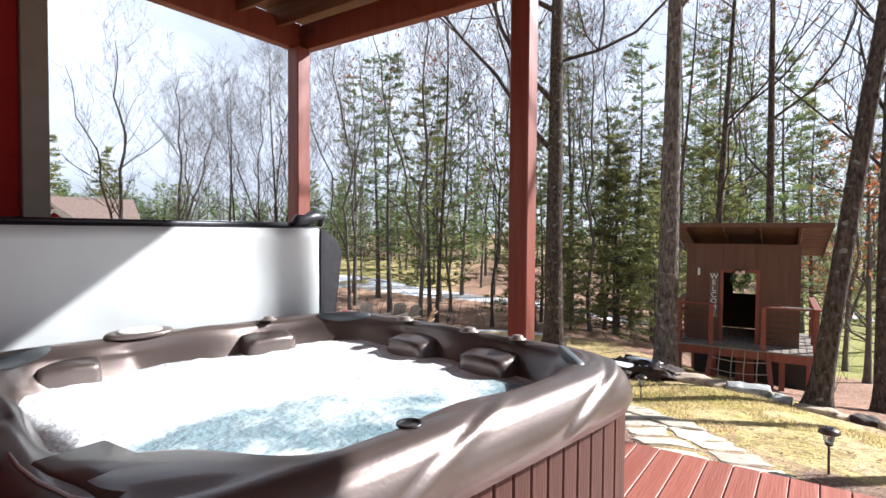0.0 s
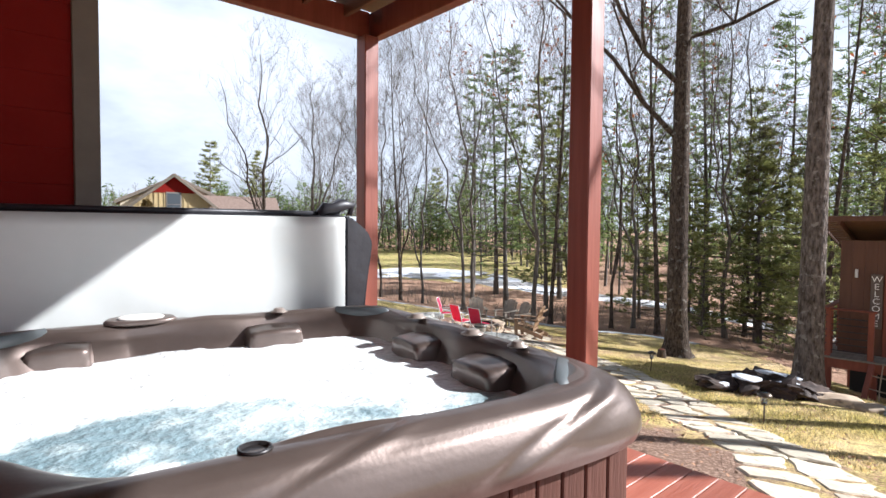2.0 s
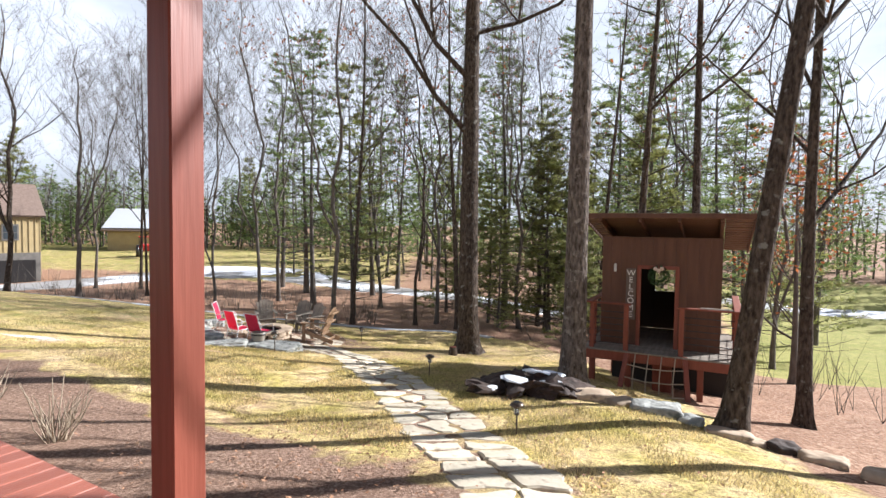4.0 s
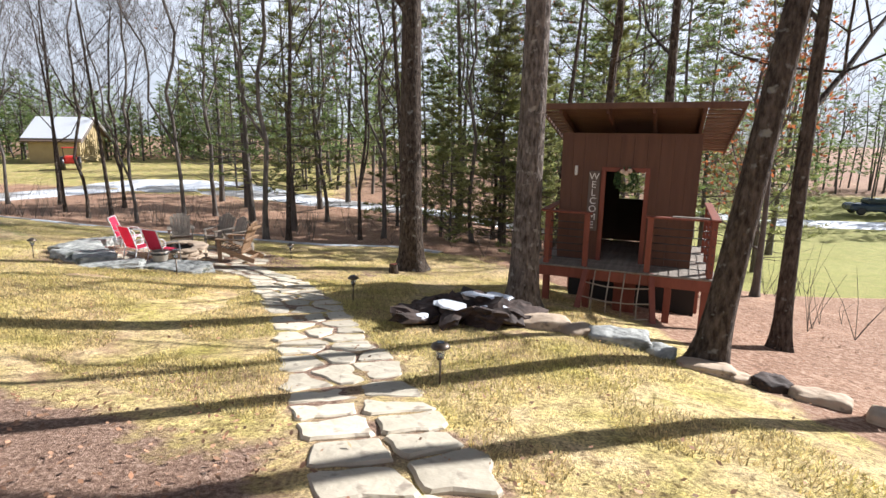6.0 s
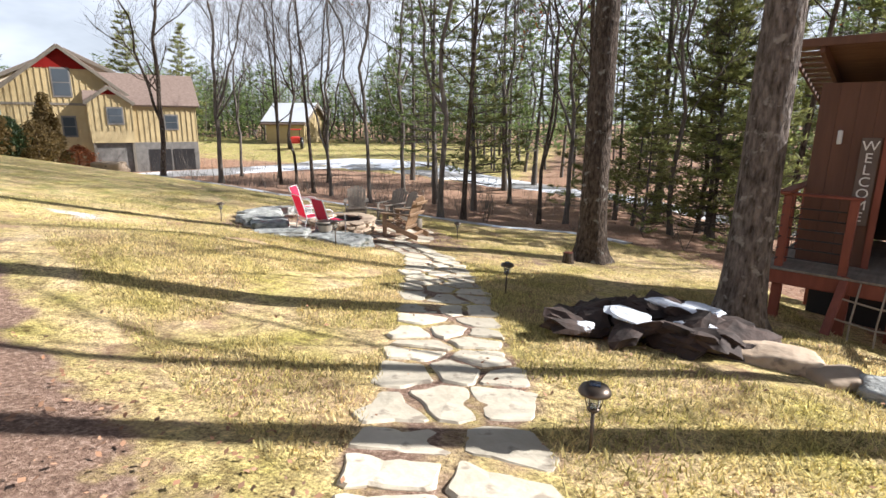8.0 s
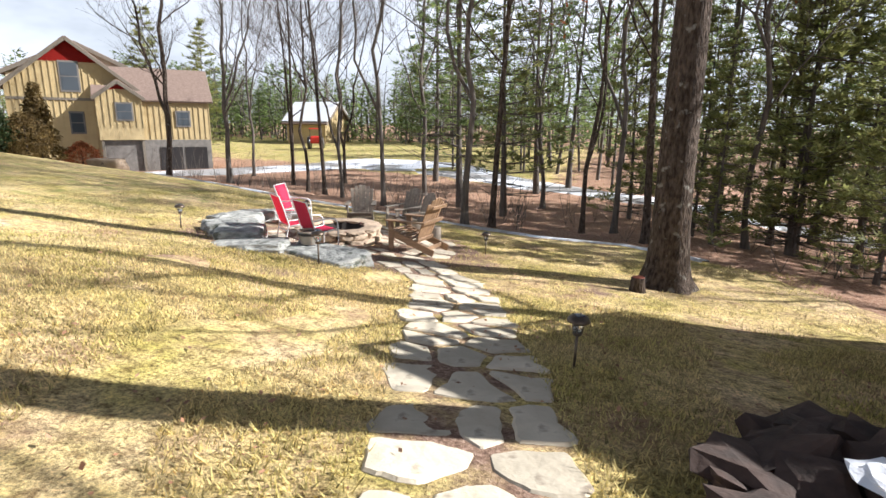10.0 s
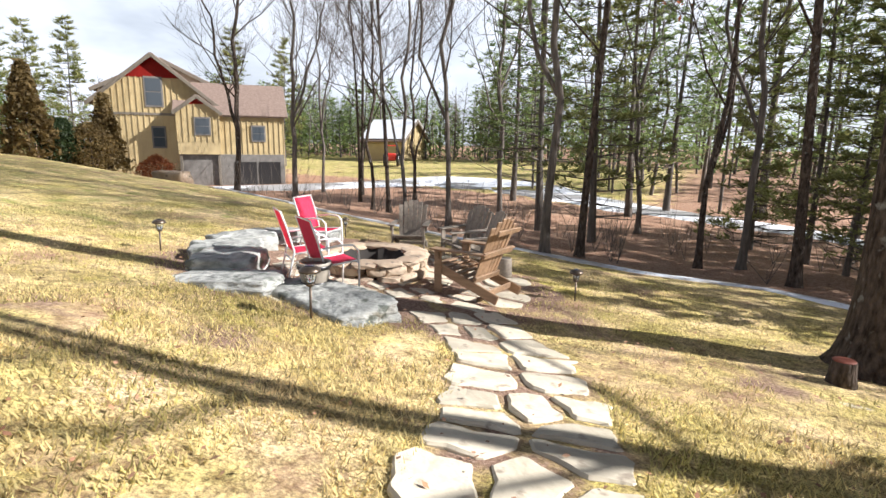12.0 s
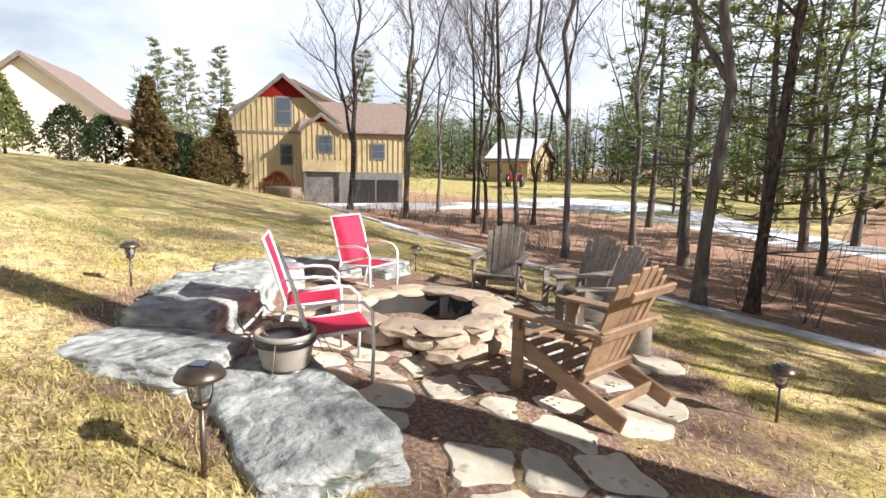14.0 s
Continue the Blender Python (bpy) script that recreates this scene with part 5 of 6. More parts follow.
def pine(seed, height, r, material=M_PINE, bare=0.22, dens=1.0, reach=0.23, label="tall white pine with layered blue-green boughs"):
    rng = random.Random(seed)
    t = thing("pine_tree", None, label, "pine tree", "pines")
    bm = bmesh.new()
    pts = [Vector((0.012 * height * math.sin(seed + f * 0.3), 0.012 * height * math.cos(seed + f * 0.4), height * f / 10)) for f in range(11)]
    tube(bm, pts, [max(0.015, 0.8 * r * (1 - 0.92 * f / 10) * (1 + 0.4 * math.exp(-f))) for f in range(11)], 10, False)
    vs, fs = [], []
    z = height * bare * 0.55
    while z < height * 0.985:
        f = z / height
        whorl = rng.randint(3, 5)
        dead = f < bare
        for k in range(whorl):
            a = rng.uniform(0, 6.28)
            L = height * reach * (1.12 - f) ** 0.75 * rng.uniform(0.55, 1.1)
            base = pts[min(9, int(f * 10))].lerp(pts[min(10, int(f * 10) + 1)], f * 10 - int(f * 10))
            d = Vector((math.cos(a), math.sin(a), rng.uniform(-0.12, 0.28)))
            tipv = base + d * L + Vector((0, 0, 0.08 * L))
            mid = base + d * L * 0.5 - Vector((0, 0, 0.03 * L))
            tube(bm, [base, mid, tipv], [0.022 * (1.2 - f) + 0.006, 0.014, 0.004], 4, False)
            if dead and rng.random() < 0.75:
                continue
            side = Vector((-d.y, d.x, 0))
            n = int(9 * dens * (0.4 + L / (height * reach)))
            for _ in range(n):
                f1 = rng.uniform(0.25, 1.0)
                c = base.lerp(tipv, f1) + side * rng.gauss(0, 0.16 * L * (1.2 - f1)) + Vector((0, 0, rng.gauss(0.02, 0.025 * L)))
                for w in range(9):
                    ax = Vector((d.x * 0.5 + rng.gauss(0, 0.7), d.y * 0.5 + rng.gauss(0, 0.7), rng.uniform(-0.1, 0.75))).normalized() * rng.uniform(0.16, 0.32)
                    sd = ax.cross(Vector((rng.uniform(-1, 1), rng.uniform(-1, 1), 1))).normalized() * 0.030
                    o3 = Vector((rng.gauss(0, 0.05), rng.gauss(0, 0.05), rng.gauss(0, 0.03)))
                    i = len(vs)
                    vs += [c + o3 - sd, c + o3 + sd, c + o3 + ax]
                    fs.append((i, i + 1, i + 2))
        z += height * rng.uniform(0.022, 0.038)
    part("trunk", bm, M_BARKL, t, smooth=True)
    o = new("crown", mesh_of("crown", vs, fs, material))
    o.parent = t
    return t


# the big hardwoods by the walk
bare_tree(3.35, 17.0, 21, 0.285, 11, (0.0, 0.01), 0.26, 12, 3, 90, bow=0.004, label="large oak with dark furrowed bark and flared roots in the lawn")
bare_tree(5.2, 11.7, 19, 0.21, 23, (0.012, 0.01), 0.33, 10, 3, 60, bow=0.004, material=M_OAKG, label="grey-barked oak beside the playhouse rocks")
bare_tree(6.92, 9.45, 17, 0.155, 31, (0.14, 0.03), 0.30, 9, 3, 40, bow=0.006, label="leaning dark-barked hardwood in front of the playhouse")
bare_tree(9.0, 11.2, 13, 0.115, 37, (0.0, 0.02), 0.20, 8, 3, 10, bow=0.012, label="slim forked tree on the bank")
bare_tree(9.3, 16.3, 17, 0.13, 41, (-0.01, 0.0), 0.3, 9, 2, 40, bow=0.006, label="straight hardwood behind the playhouse")
bare_tree(10.6, 9.2, 17, 0.17, 47, (0.0, 0.01), 0.35, 8, 2, 0, label="straight hardwood on the bank beside the lawn")
bare_tree(10.2, 7.1, 16, 0.15, 49, (0.01, 0.0), 0.35, 8, 2, 0, label="slim hardwood on the bank beside the lawn")
bare_tree(7.6, 15.9, 15, 0.11, 43, (0.03, 0.0), 0.3, 9, 2, 20)
stump_oak = thing("tree_stump", pose(2.95, 16.3, ground_z(2.95, 16.3) - 0.03), "short sawn stump with reddish wood at the oak's foot", "stump")
part("bark", lathe([(0.13, 0), (0.11, 0.1), (0.10, 0.24), (0.095, 0.245)], 14), M_BARK, stump_oak)
part("cut_face", lathe([(0.093, 0.246), (0.09, 0.25), (0.03, 0.252)], 14), M_CABINRED, stump_oak)
# mid-distance trunks beyond the lawn
for i, (x, y, h, r) in enumerate(((-1.57, 21.5, 15, 0.13), (-1.0, 22.2, 16, 0.12), (-5.25, 24.0, 14, 0.11), (1.25, 23.9, 13, 0.10), (2.1, 24.5, 14, 0.12), (3.0, 22.5, 15, 0.14), (-7.6, 33.0, 15, 0.17), (-13.8, 35.6, 14, 0.14), (-1.5, 32.3, 14, 0.14), (-17.7, 36.0, 15, 0.15), (-20.7, 36, 13, 0.13), (-22.0, 30.6, 16, 0.22), (-18.4, 31.3, 14, 0.20), (-10.5, 28.5, 14, 0.13), (-8.2, 26.2, 13, 0.10), (-12.8, 30.5, 14, 0.12), (5.5, 24, 14, 0.12), (8.2, 22, 15, 0.13), (11.5, 25, 14, 0.14), (6.8, 28, 15, 0.13), (14, 21, 12, 0.12), (-15.5, 33, 13, 0.12))):
    bare_tree(x, y, h, r * 0.68, 100 + i * 7, (0.03 * math.sin(i * 2.3), 0.03 * math.cos(i * 1.7)), 0.25, 11, 3, (70 if i % 3 == 0 else 24) if x > -6 else 0, M_BARK if i % 2 else M_BARKL, "bare woodland tree with slim dark trunk", bow=0.026, fork=i % 4 != 1)
# pines
P = [pine(3, 15, 0.17, dens=0.78), pine(8, 12, 0.13, M_PINE2, 0.12, 0.75), pine(14, 17, 0.19, M_PINE, 0.33, 0.8), pine(21, 9, 0.10, M_PINE2, 0.08, 0.75, 0.24, label="yellow-green young pine with open boughs")]
spots = ((-4.8, 30.5, 0, 1.0), (-2.2, 27.5, 1, 1.0), (5.2, 30.5, 2, 1.05), (9.5, 28.5, 1, 1.0), (-7.2, 36.5, 2, 1.0), (6.8, 25.2, 3, 1.0), (7.8, 34, 1, 1.1), (12.5, 31, 0, 1.0), (4.4, 26.8, 3, 0.7), (2.2, 31.0, 3, 0.9), (10.3, 23.2, 3, 1.1), (-1.3, 40, 0, 1.0), (15.5, 34, 2, 1.0), (2.9, 40, 2, 1.1), (13.5, 38, 1, 1.0), (7.2, 20.5, 3, 0.6), (-9.5, 39, 0, 1.0), (14.5, 26.5, 0, 0.9), (17.5, 30, 1, 1.1), (20, 36, 0, 1.0), (-2.8, 37, 0, 1.0), (4.6, 23.4, 3, 0.55), (11.8, 27.5, 2, 0.9), (16.5, 24.0, 1, 0.9), (9.0, 31.5, 0, 1.0), (5.9, 36.5, 0, 1.1), (12.2, 34.5, 2, 1.0), (18.5, 41, 2, 1.0), (22, 31, 0, 1.0), (3.6, 29.0, 1, 0.8), (8.4, 25.6, 3, 0.9))
rng0 = random.Random(17)
for i, (x, y, k, s) in enumerate(spots):
    m = pose(x, y, ground_z(x, y) - 0.05, 0, 0, rng0.uniform(0, 360)) @ Matrix.Scale(s * rng0.uniform(0.92, 1.08), 4)
    if i < 4 and k == i:
        P[k].matrix_world = m
        continue
    o = copy_thing(P[k], m)
    o.scale = m.to_scale()
P[3].matrix_world = pose(6.8, 25.2, ground_z(6.8, 25.2))
P[1].matrix_world = pose(-2.2, 27.5, ground_z(-2.2, 27.5))
P[2].matrix_world = pose(5.2, 30.5, ground_z(5.2, 30.5))
P[0].matrix_world = pose(-4.8, 30.5, ground_z(-4.8, 30.5))
# russet beech beyond the playhouse
bare_tree(12.6, 17.5, 6.5, 0.09, 77, (0.0, 0.0), 0.15, 12, 2, 400, M_BARKL, "young beech holding russet leaves")


def far_woods():
    """The woods that close the view: thin trunks and boughs, past counting."""
    rng = random.Random(30)
    tb = bmesh.new()
    vs, fs = [], []
    for i in range(720):
        if i < 110:
            x, y = rng.uniform(-12, 55), rng.uniform(38, 78)
            if x > 14 and y < 62 and x - 0.42 * y > 0:
                y = rng.uniform(64, 84)
        elif i < 230:
            x, y = rng.uniform(-110, -5), rng.uniform(78, 120)
        elif i < 340:
            x, y = rng.uniform(-75, -8), rng.uniform(66, 82)
        elif i < 540:
            x, y = rng.uniform(-130, -50), rng.uniform(20, 100)
        else:
            x, y = rng.uniform(40, 90), rng.uniform(5, 70)
        z = ground_z(x, y)
        h = rng.uniform(9, 17) if i < 110 or i >= 540 else rng.uniform(6, 11)
        r = rng.uniform(0.06, 0.15)
        tube(tb, [(x, y, z), (x + rng.gauss(0, 0.3), y, z + h * 0.5), (x + rng.gauss(0, 0.6), y, z + h)], [r, r * 0.7, 0.02], 5, False)
        if rng.random() < 0.6:
            for _ in range(230):
                f = rng.uniform(0.18, 1.0)
                w = (1.1 - f) * h * 0.21 + 0.15
                a = rng.uniform(0, 6.28)
                q = Vector((x + w * rng.random() ** 0.5 * math.cos(a), y + w * rng.random() ** 0.5 * math.sin(a), z + h * f))
                d = Vector((math.cos(a), math.sin(a), rng.uniform(-0.2, 0.6))) * rng.uniform(0.3, 0.7)
                sd = d.cross(Vector((rng.uniform(-0.5, 0.5), rng.uniform(-0.5, 0.5), 1))).normalized() * 0.16
                k = len(vs)
                vs += [q - sd, q + sd, q + d]
                fs.append((k, k + 1, k + 2))
        else:
            for _ in range(16):
                f = rng.uniform(0.3, 0.95)
                a = rng.uniform(0, 6.28)
                L = h * 0.2 * (1.2 - f)
                b0 = Vector((x, y, z + h * f))
                d = Vector((math.cos(a), math.sin(a), rng.uniform(0.5, 1.1))) * L
                tube(tb, [b0, b0 + d * 0.5 + Vector((rng.gauss(0, 0.1), 0, 0)), b0 + d], [0.035, 0.025, 0.01], 3, False)
                for _2 in range(3):
                    e = Vector((rng.gauss(0, 1), rng.gauss(0, 1), rng.uniform(0, 1.4))).normalized() * L * 0.5
                    tube(tb, [b0 + d * rng.uniform(0.4, 0.9), b0 + d * 0.8 + e], [0.016, 0.006], 3, False)
    for i in range(14000):
        x, y = rng.uniform(-120, 60), rng.uniform(66, 95)
        if x > 12:
            y += 8
        q = Vector((x, y, ground_z(x, y) + 5.0 * rng.random() ** 1.6))
        a = rng.uniform(0, 6.28)
        d = Vector((math.cos(a), math.sin(a), rng.uniform(0.0, 1.0))) * rng.uniform(0.3, 0.8)
        sd = d.cross(Vector((rng.uniform(-0.5, 0.5), rng.uniform(-0.5, 0.5), 1))).normalized() * 0.22
        k = len(vs)
        vs += [q - sd, q + sd, q + d]
        fs.append((k, k + 1, k + 2))
    single("far_trunks", tb, M_BARKL, "distant bare trunks and branches of the woods", "woods", kind="stuff")
    tagged(new("far_pines", mesh_of("far_pines", vs, fs, M_PINE)), "distant pine boughs closing the view", "woods", kind="stuff")


far_woods()


def undergrowth():
    rng = random.Random(9)
    b = bmesh.new()
    for i in range(230):
        x = rng.uniform(-22, 16)
        y = lawn_edge(x) + rng.uniform(0.4, 13)
        z = ground_z(x, y)
        for _ in range(rng.randint(2, 4)):
            d = Vector((rng.gauss(0, 0.3), rng.gauss(0, 0.3), 1)) * rng.uniform(0.5, 1.8)
            p = Vector((x, y, z))
            tube(b, [p, p + d * 0.5 + Vector((rng.gauss(0, 0.06), rng.gauss(0, 0.06), 0)), p + d], [0.007, 0.005, 0.002], 3, False)
    single("saplings", b, M_BARKL, "thin bare saplings and brush at the edge of the woods", "brush", kind="stuff")
    vs, fs = [], []
    pts = []
    for i in range(9000):
        x = rng.uniform(-20, 14)
        y = lawn_edge(x) + abs(rng.gauss(0, 5)) - 0.3
        pts.append(Vector((x, y, ground_z(x, y) + 0.02)))
    for i in range(1300):
        q = DECK @ Vector((rng.uniform(-3, 2.6), rng.uniform(0.2, 3.3), 0))
        if path_side(q.x, q.y) > 0.5:
            pts.append(Vector((q.x, q.y, ground_z(q.x, q.y) + 0.012)))
    for i in range(1500):
        x, y = rng.uniform(6.4, 12), rng.uniform(5, 16)
        pts.append(Vector((x, y, ground_z(x, y) + 0.015)))
    for i in range(2600):
        x, y = rng.uniform(-5, 6), rng.uniform(6, 17)
        if nz(x, y, 0.8, 2.0) < -0.05 and i % 4:
            continue
        pts.append(Vector((x, y, ground_z(x, y) + 0.02)))
    for p in pts:
        s = rng.uniform(0.009, 0.026)
        a = rng.uniform(0, 6.28)
        u = Vector((math.cos(a), math.sin(a), rng.uniform(-0.5, 0.5))) * s
        w = Vector((-math.sin(a), math.cos(a), rng.uniform(-0.5, 0.5))) * s * 0.55
        c = p + Vector((rng.gauss(0, 0.02), rng.gauss(0, 0.02), 0.008 + s * 0.3))
        k = len(vs)
        vs += [c - u, c + w, c + u, c - w]
        fs.append((k, k + 1, k + 2, k + 3))
    tagged(new("fallen_leaves", mesh_of("fallen_leaves", vs, fs, M_LITTER)), "dry brown fallen leaves lying on mulch and woodland floor", "leaves", kind="stuff")
    vs, fs = [], []
    for i in range(190000):
        if i < 120000:
            x, y = rng.uniform(-2.5, 6.4), rng.uniform(6.2, 14.5)
        else:
            x, y = rng.uniform(-8, 6), rng.uniform(8, 20)
        if path_side(x, y) < 0.5 or math.hypot(x - PIT[0], y - PIT[1]) < 2.2 or nz(x, y, 0.9, 4.0) < -0.25:
            continue
        q = Matrix(DECK).inverted() @ Vector((x, y, 0))
        if q.y < 2.9:
            continue
        z = ground_z(x, y) + 0.03 * nz(x, y, 0.7)
        h = rng.uniform(0.018, 0.055)
        a = rng.uniform(0, 6.28)
        d = Vector((math.cos(a), math.sin(a), 0))
        e = Vector((-d.y, d.x, 0)) * 0.0055
        k = len(vs)
        c = Vector((x, y, z - 0.004))
        vs += [c - e, c + e, c + d * h * rng.uniform(0.4, 1.4) + Vector((0, 0, h))]
        fs.append((k, k + 1, k + 2))
    tagged(new("grass", mesh_of("grass", vs, fs, M_BLADE)), "short dry straw-coloured and green lawn grass", "grass", kind="stuff")


undergrowth()


# ---- houses ----
def gable_house(name, m, w, d, wall_h, rise, wall_mat, label, battens=True, gable_mat=None, over=0.5, barge=M_TRIM):
    h = thing(name, m, label, "house")
    b = bmesh.new()
    prof = [(-w / 2, 0), (w / 2, 0), (w / 2, wall_h), (0, wall_h + rise), (-w / 2, wall_h)]
    f0 = [b.verts.new((x, 0, z)) for x, z in prof]
    f1 = [b.verts.new((x, d, z)) for x, z in prof]
    b.faces.new(f0)
    b.faces.new(f1[::-1])
    for k in range(5):
        b.faces.new((f0[k], f0[(k + 1) % 5], f1[(k + 1) % 5], f1[k]))
    part("wall", b, wall_mat, h)
    sl = math.hypot(w / 2 + over, rise * (w / 2 + over) / (w / 2))
    ang = math.atan2(rise, w / 2)
    for s in (-1, 1):
        cx = s * (w / 2 + over) / 2
        cz = wall_h + rise - abs(cx) * rise / (w / 2) + 0.12
        part("roof", box(cx, d / 2, cz, sl, d + 2 * over, 0.18, 0.02, Matrix.Rotation(s * ang, 4, "Y")), M_SHINGLE, h, "brown shingle roof")
        part("bargeboard", box(cx, -over, cz - 0.10, sl, 0.06, 0.26, 0.01, Matrix.Rotation(s * ang, 4, "Y")), barge, h)
    if gable_mat:
        g = bmesh.new()
        zz = wall_h + rise * 0.52
        hw = w / 2 * 0.48
        vs = [g.verts.new((-hw, -0.05, zz)), g.verts.new((hw, -0.05, zz)), g.verts.new((0, -0.05, wall_h + rise - 0.05))]
        g.faces.new(vs)
        r = bmesh.ops.extrude_face_region(g, geom=g.faces[:])
        bmesh.ops.translate(g, vec=(0, 0.04, 0), verts=[v for v in r["geom"] if isinstance(v, bmesh.types.BMVert)])
        part("gable_panel", g, gable_mat, h, "dark red gable panel")
    if battens:
        n = int(w / 0.42)
        for k in range(n + 1):
            x = -w / 2 + w * k / n
            top = wall_h + rise * (1 - abs(x) / (w / 2)) - 0.15
            if gable_mat:
                top = min(top, wall_h + rise * 0.52)
            if top > 1.0:
                part("batten", box(x, -0.03, 0.5 + top / 2, 0.07, 0.06, top - 1.0, 0), wall_mat, h)
    return h


def house_window(h, x, y, z, w, hh, rz=0):
    win = part("window", box(0, 0, 0, w + 0.24, 0.06, hh + 0.24, 0.01), M_FOUND, h, "", False, pose(x, y, z, 0, 0, rz))
    part("pane", box(0, -0.035, hh * 0.255, w, 0.02, hh * 0.47, 0), M_GLASS, win)
    part("pane", box(0, -0.035, -hh * 0.255, w, 0.02, hh * 0.47, 0), M_GLASS, win)


H1 = pose(-32.05, 32.9, -3.3, 0, 0, 50) @ Matrix.Scale(0.82, 4)
h1 = gable_house("house", H1, 8.4, 9, 7.0, 3.45, M_YELLOW, "ochre board-and-batten house with brown shingle roofs and red gable", True, M_REDWALL)
house_window(h1, -0.05, -0.06, 7.7, 1.1, 2.1)
house_window(h1, 0.1, -0.06, 4.2, 0.8, 1.5)
part("trim_band", box(0, -0.05, 6.0, 8.4, 0.09, 0.2, 0.01), M_TRIM, h1)
h2 = gable_house("house", H1 @ pose(0.3, 3.2, 0), 9.6, 8, 8.1, 2.4, M_TANSIDE, "rear block of the ochre house with a low brown roof", False)
h3 = gable_house("house_wing", H1 @ pose(9.6, 2.2, 0, 0, 0, 90), 6.6, 8.0, 6.1, 2.5, M_YELLOW, "garage wing of the ochre house with its gable to the drive", True, over=0.35)
for k in range(19):
    part("batten", box(-3.33, 0.3 + 0.42 * k, 4.5, 0.06, 0.07, 3.0, 0), M_YELLOW, h3)
part("foundation", box(-3.34, 4.0, 1.45, 0.12, 8.0, 2.9, 0.01), M_FOUND, h3, "grey block lower storey")
for k in (1.2, 3.1):
    part("garage_door", box(-3.43, k, 1.15, 0.06, 1.7, 2.3, 0.01), M_DARKP, h3, "dark garage door")
house_window(h3, -3.37, 2.0, 4.6, 0.9, 1.1, -90)
h6 = gable_house("house_bay", H1 @ pose(3.1, -1.55, 2.9), 3.1, 2.4, 3.3, 1.15, M_YELLOW, "small gabled bay of the ochre house with a red peak", True, M_REDWALL, 0.25)
house_window(h6, 0.3, -0.06, 2.2, 1.0, 1.2)
part("post", box(1.4, 0.2, -1.4, 0.2, 0.2, 3.0, 0.01), M_TRIM, h6)
part("post", box(-1.4, 0.2, -1.4, 0.2, 0.2, 3.0, 0.01), M_TRIM, h6)
h4 = gable_house("neighbour_house", pose(-43.4, 21.0, -0.75, 0, 0, 60), 8.6, 10, 3.5, 3.4, M_TANSIDE, "cream sided house with a broad gable beyond the lawn", False, barge=M_TRIM)
h5 = gable_house("shed", pose(-33.2, 66, -2.3, 0, 0, 95), 6.0, 5, 2.7, 2.2, M_YELLOW, "small ochre outbuilding with a snowy roof", True)
for sd in (-1, 1):
    single("snow_roof", box(1.75 * sd, 2.5, 2.7 + 2.2 * (1 - 1.75 / 3.0) + 0.32, 3.9, 6.0, 0.06, 0.02, Matrix.Rotation(sd * math.atan2(2.2, 3.0), 4, "Y")), M_SNOW, "thin snow lying on the shed roof", "snow", "snow patches", m=pose(-33.2, 66, -2.3, 0, 0, 95))
tr = thing("red_tractor", pose(-29.5, 56, ground_z(-29.5, 56) + 0.05, 0, 0, 30), "small red tractor parked by the drive", "tractor")
part("body", box(0, 0, 0.9, 1.0, 2.2, 0.7, 0.12), M_REDPAINT, tr)
part("canopy", box(0, -0.5, 2.0, 1.2, 1.2, 0.1, 0.04), M_REDPAINT, tr)
for x in (-0.5, 0.5):
    part("canopy_post", box(x, -0.9, 1.5, 0.07, 0.07, 1.0, 0.01), M_DARKP, tr)
    for y, r in ((-0.6, 0.6), (0.8, 0.4)):
        part("wheel", lathe([(r * 0.4, -0.12), (r, -0.14), (r * 1.02, 0), (r, 0.14), (r * 0.4, 0.12)], 18), M_DARKP, tr, m=pose(x * 1.3, y, r, 0, 90, 0))
car = thing("parked_car", pose(41, 47, ground_z(41, 47) + 0.12, 0, 0, 75), "dark blue car parked on the far lane", "car")
part("body", box(0, 0, 0.62, 1.75, 4.3, 0.62, 0.16), M_CARB, car)
part("cabin", box(0, -0.2, 1.12, 1.5, 2.2, 0.5, 0.18), M_GLASS, car)
for x in (-0.8, 0.8):
    for y in (-1.35, 1.35):
        part("wheel", lathe([(0.15, -0.1), (0.31, -0.11), (0.32, 0), (0.31, 0.11), (0.15, 0.1)], 16), M_DARKP, car, m=pose(x, y, 0.32, 0, 90, 0))


# ---- shrubs along the lawn ----
def shrub(x, y, h, w, material, seed, label, cone=True):
    rng = random.Random(seed)
    x, y = x + 0.75, y + 0.7
    s = thing("shrub", pose(x, y, ground_z(x, y) - 0.05), label, "shrub", "border shrubs")
    tb = bmesh.new()
    tube(tb, [(0, 0, 0), (0, 0, h * 0.8)], [0.06, 0.02], 6, False)
    pts = []
    for i in range(900):
        f = rng.random() ** 0.8
        r = w * ((1 - f) ** 0.8 if cone else math.sin(math.pi * (0.15 + 0.8 * f))) * (0.55 + 0.45 * rng.random()) * (1 + 0.25 * noise.noise(Vector((f * 5, i * 0.01, seed))))
        a = rng.uniform(0, 6.28)
        pts.append(Vector((r * math.cos(a), r * math.sin(a), 0.1 + h * f)))
    part("stem", tb, M_BARK, s)
    o = new("foliage", mesh_of("foliage", *leaf_cloud(pts, 0.11 * max(0.6, h / 3), rng, 0.06, 4), material))
    o.parent = s


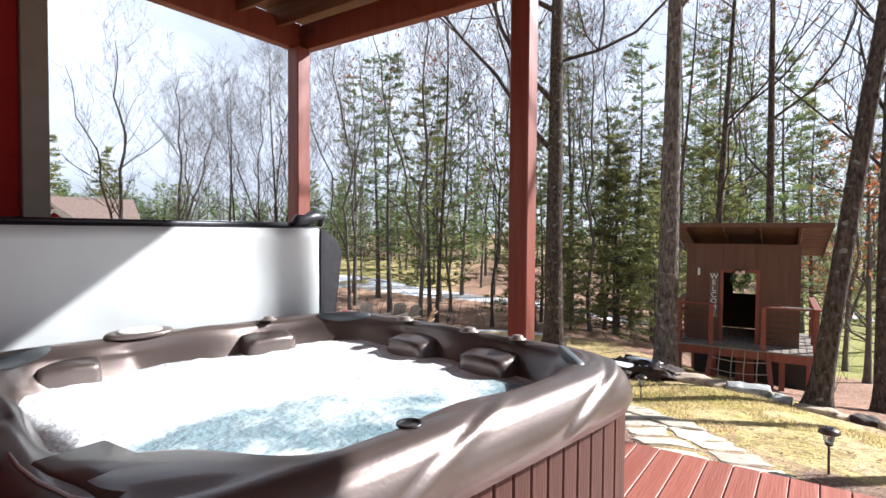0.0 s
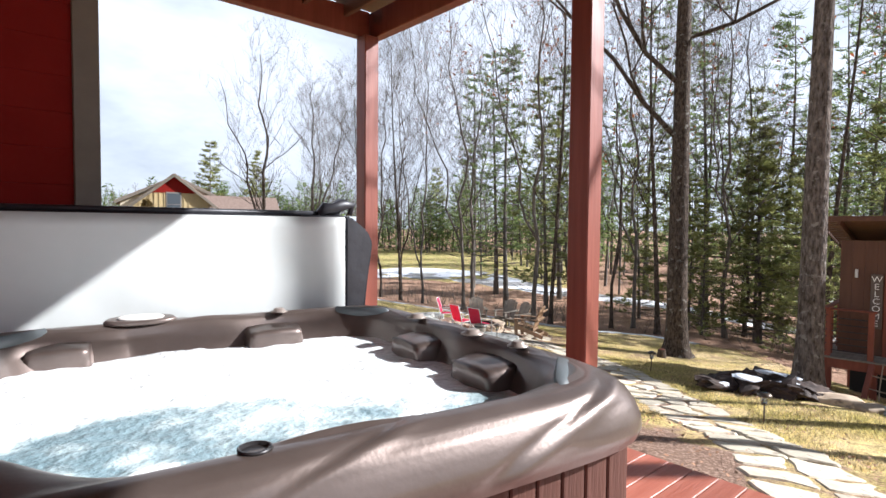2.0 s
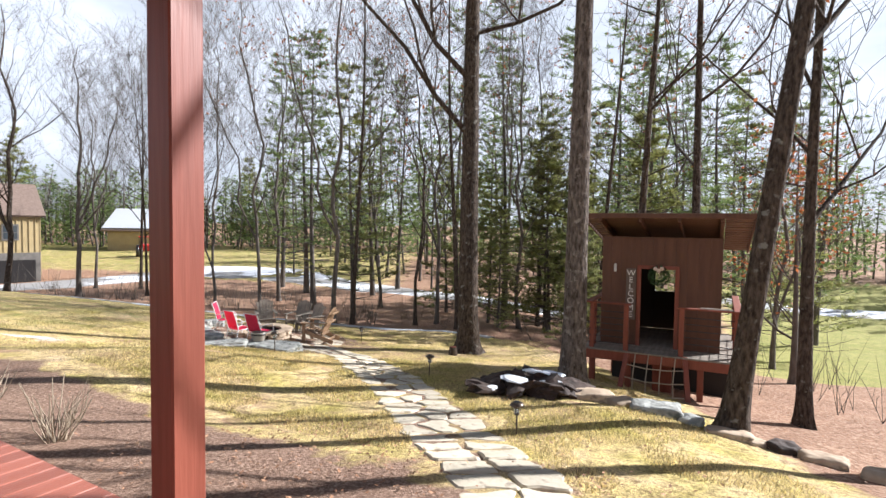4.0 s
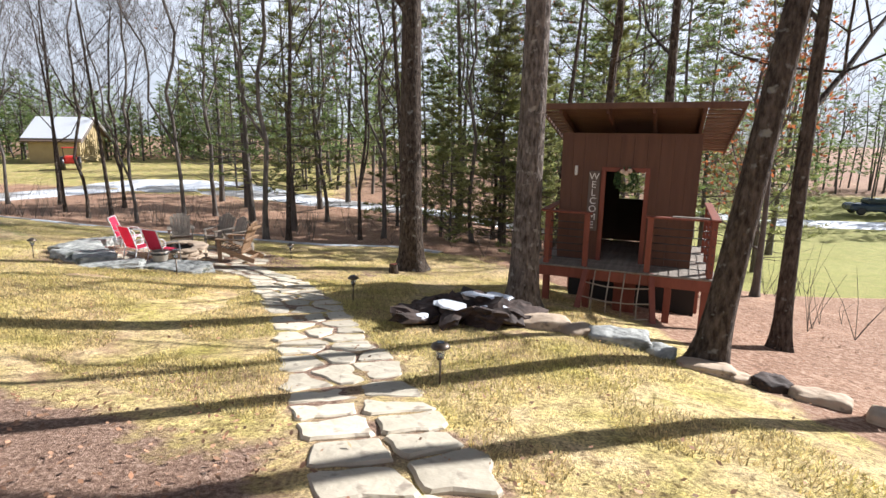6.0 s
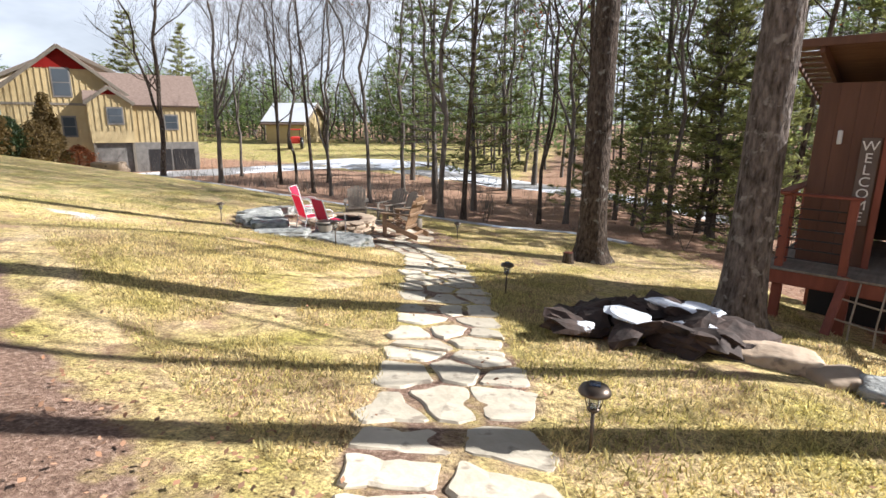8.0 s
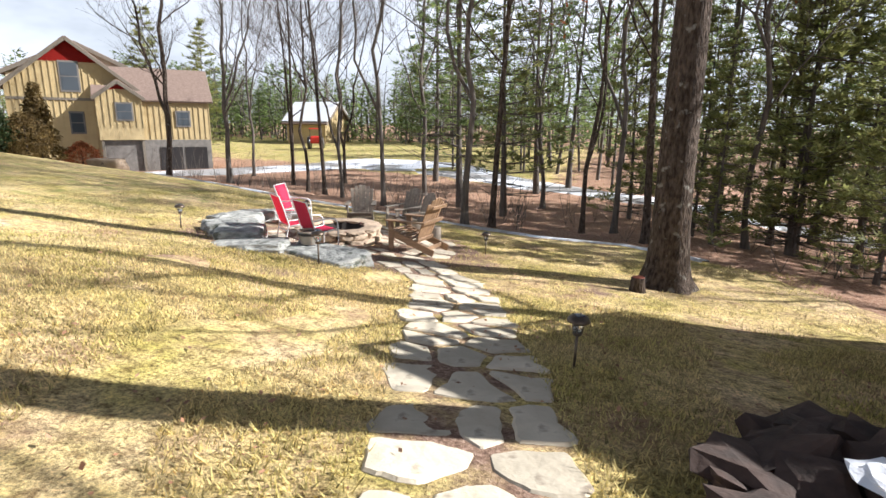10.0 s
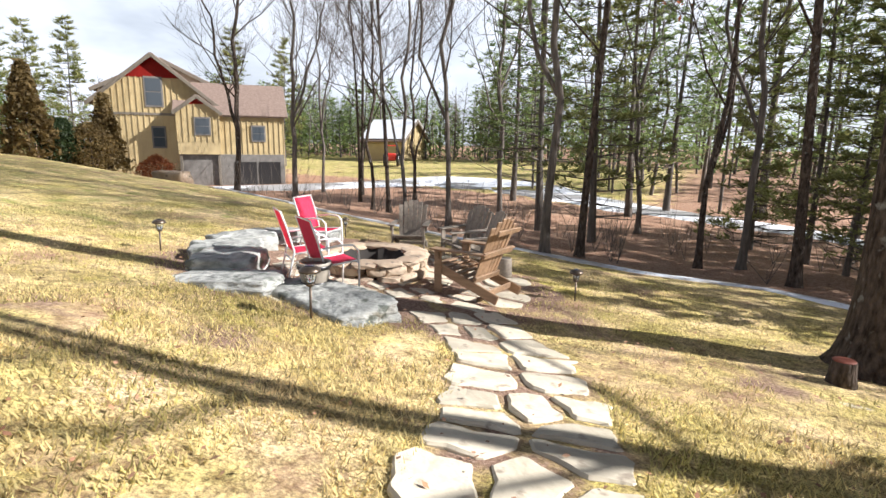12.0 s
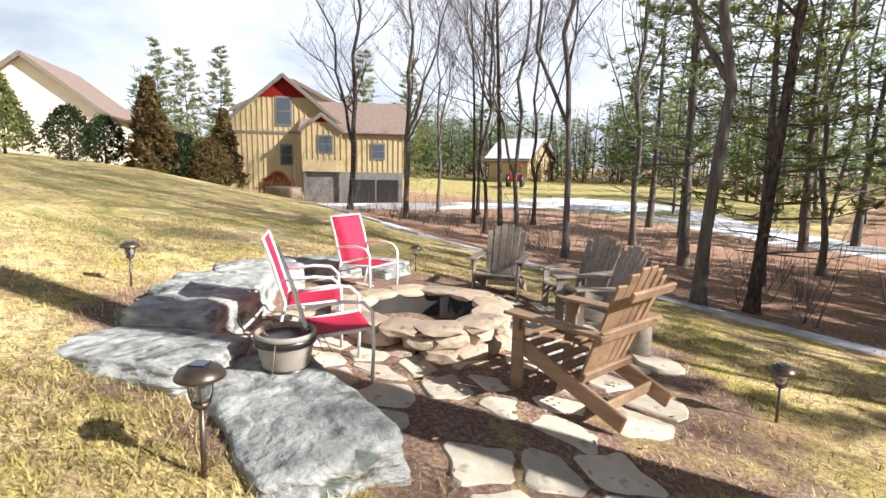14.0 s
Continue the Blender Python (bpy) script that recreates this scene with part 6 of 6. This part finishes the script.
for i, (x, y, h, w, m_, cone) in enumerate(((-22.5, 17.6, 1.8, 0.9, M_HOLLY, False), (-23.3, 18.9, 1.7, 0.8, M_HOLLY, False), (-21.5, 19.9, 3.3, 1.0, M_SHRUB, True), (-21.8, 21.0, 1.6, 0.7, M_HOLLY, False), (-22.6, 21.6, 1.7, 0.8, M_HOLLY, False), (-21.5, 22.0, 1.7, 1.0, M_SHRUB, False), (-22.2, 23.0, 3.1, 0.95, M_SHRUB, True), (-24.0, 16.0, 2.6, 1.2, M_PINE2, True), (-27.5, 28.5, 1.6, 1.1, M_REDLEAF, False))):
    shrub(x, y, h, w, m_, 60 + i, "bronze conical evergreen at the lawn's edge" if m_ is M_SHRUB else ("low russet leafless shrub" if m_ is M_REDLEAF else "dark evergreen shrub in the border"), cone)
rock(-20.5, 25.9, 1.6, 1.0, 0.7, 20, 77.0, M_TANROCK, "pale boulder at the corner of the drive", 0.3)
for i, (x, y, sc) in enumerate(((-52, 38, 1.5), (-49, 33.5, 1.35), (-54, 33, 1.5), (-44, 49, 1.5), (-40, 52, 1.4), (-25, 72, 1.3), (-20, 70, 1.2))):
    o = copy_thing(P[3], pose(x, y, ground_z(x, y), 0, 0, 70 * i))
    o.scale = (sc, sc, sc)


# ---- porch clutter and garden remains ----
M_REDCHAIR = mat("red_painted_wood", (0.45, 0.012, 0.012), 0.45, color2=(0.5, 0.02, 0.018), scale=5)
M_GREENCHAIR = mat("green_painted_wood", (0.05, 0.22, 0.05), 0.45, color2=(0.07, 0.27, 0.07), scale=5)
pc = adirondack(M_REDCHAIR, "bright red painted adirondack chair against the house wall")
pc.matrix_world = DECK @ pose(-1.2, -4.62, 0.0, 0, 0, -90)
pg = adirondack(M_GREENCHAIR, "green painted adirondack chair against the house wall")
pg.matrix_world = DECK @ pose(-1.18, -3.69, 0.0, 0, 0, -90)


def dry_bush(x, y, seed, h):
    rng = random.Random(seed)
    t = thing("dry_perennial", pose(x, y, ground_z(x, y) - 0.02), "clump of pale dry winter stalks in the mulch bed", "plant", "dry clumps")
    for k in range(38):
        b = bmesh.new()
        a = rng.uniform(0, 6.28)
        d = Vector((math.cos(a) * rng.uniform(0.1, 0.7), math.sin(a) * rng.uniform(0.1, 0.7), 1)) * h * rng.uniform(0.5, 1.0)
        p = Vector((0.12 * math.cos(a) * rng.random(), 0.12 * math.sin(a) * rng.random(), 0))
        tube(b, [p, p + d * 0.55 + Vector((rng.gauss(0, 0.03), rng.gauss(0, 0.03), 0)), p + d], [0.006, 0.005, 0.003], 4, False)
        part("stalk", b, M_ROPE, t)


dry_bush(-0.5, 6.7, 1, 0.6)
dry_bush(-0.95, 6.25, 2, 0.5)
dry_bush(-1.6, 7.1, 3, 0.5)
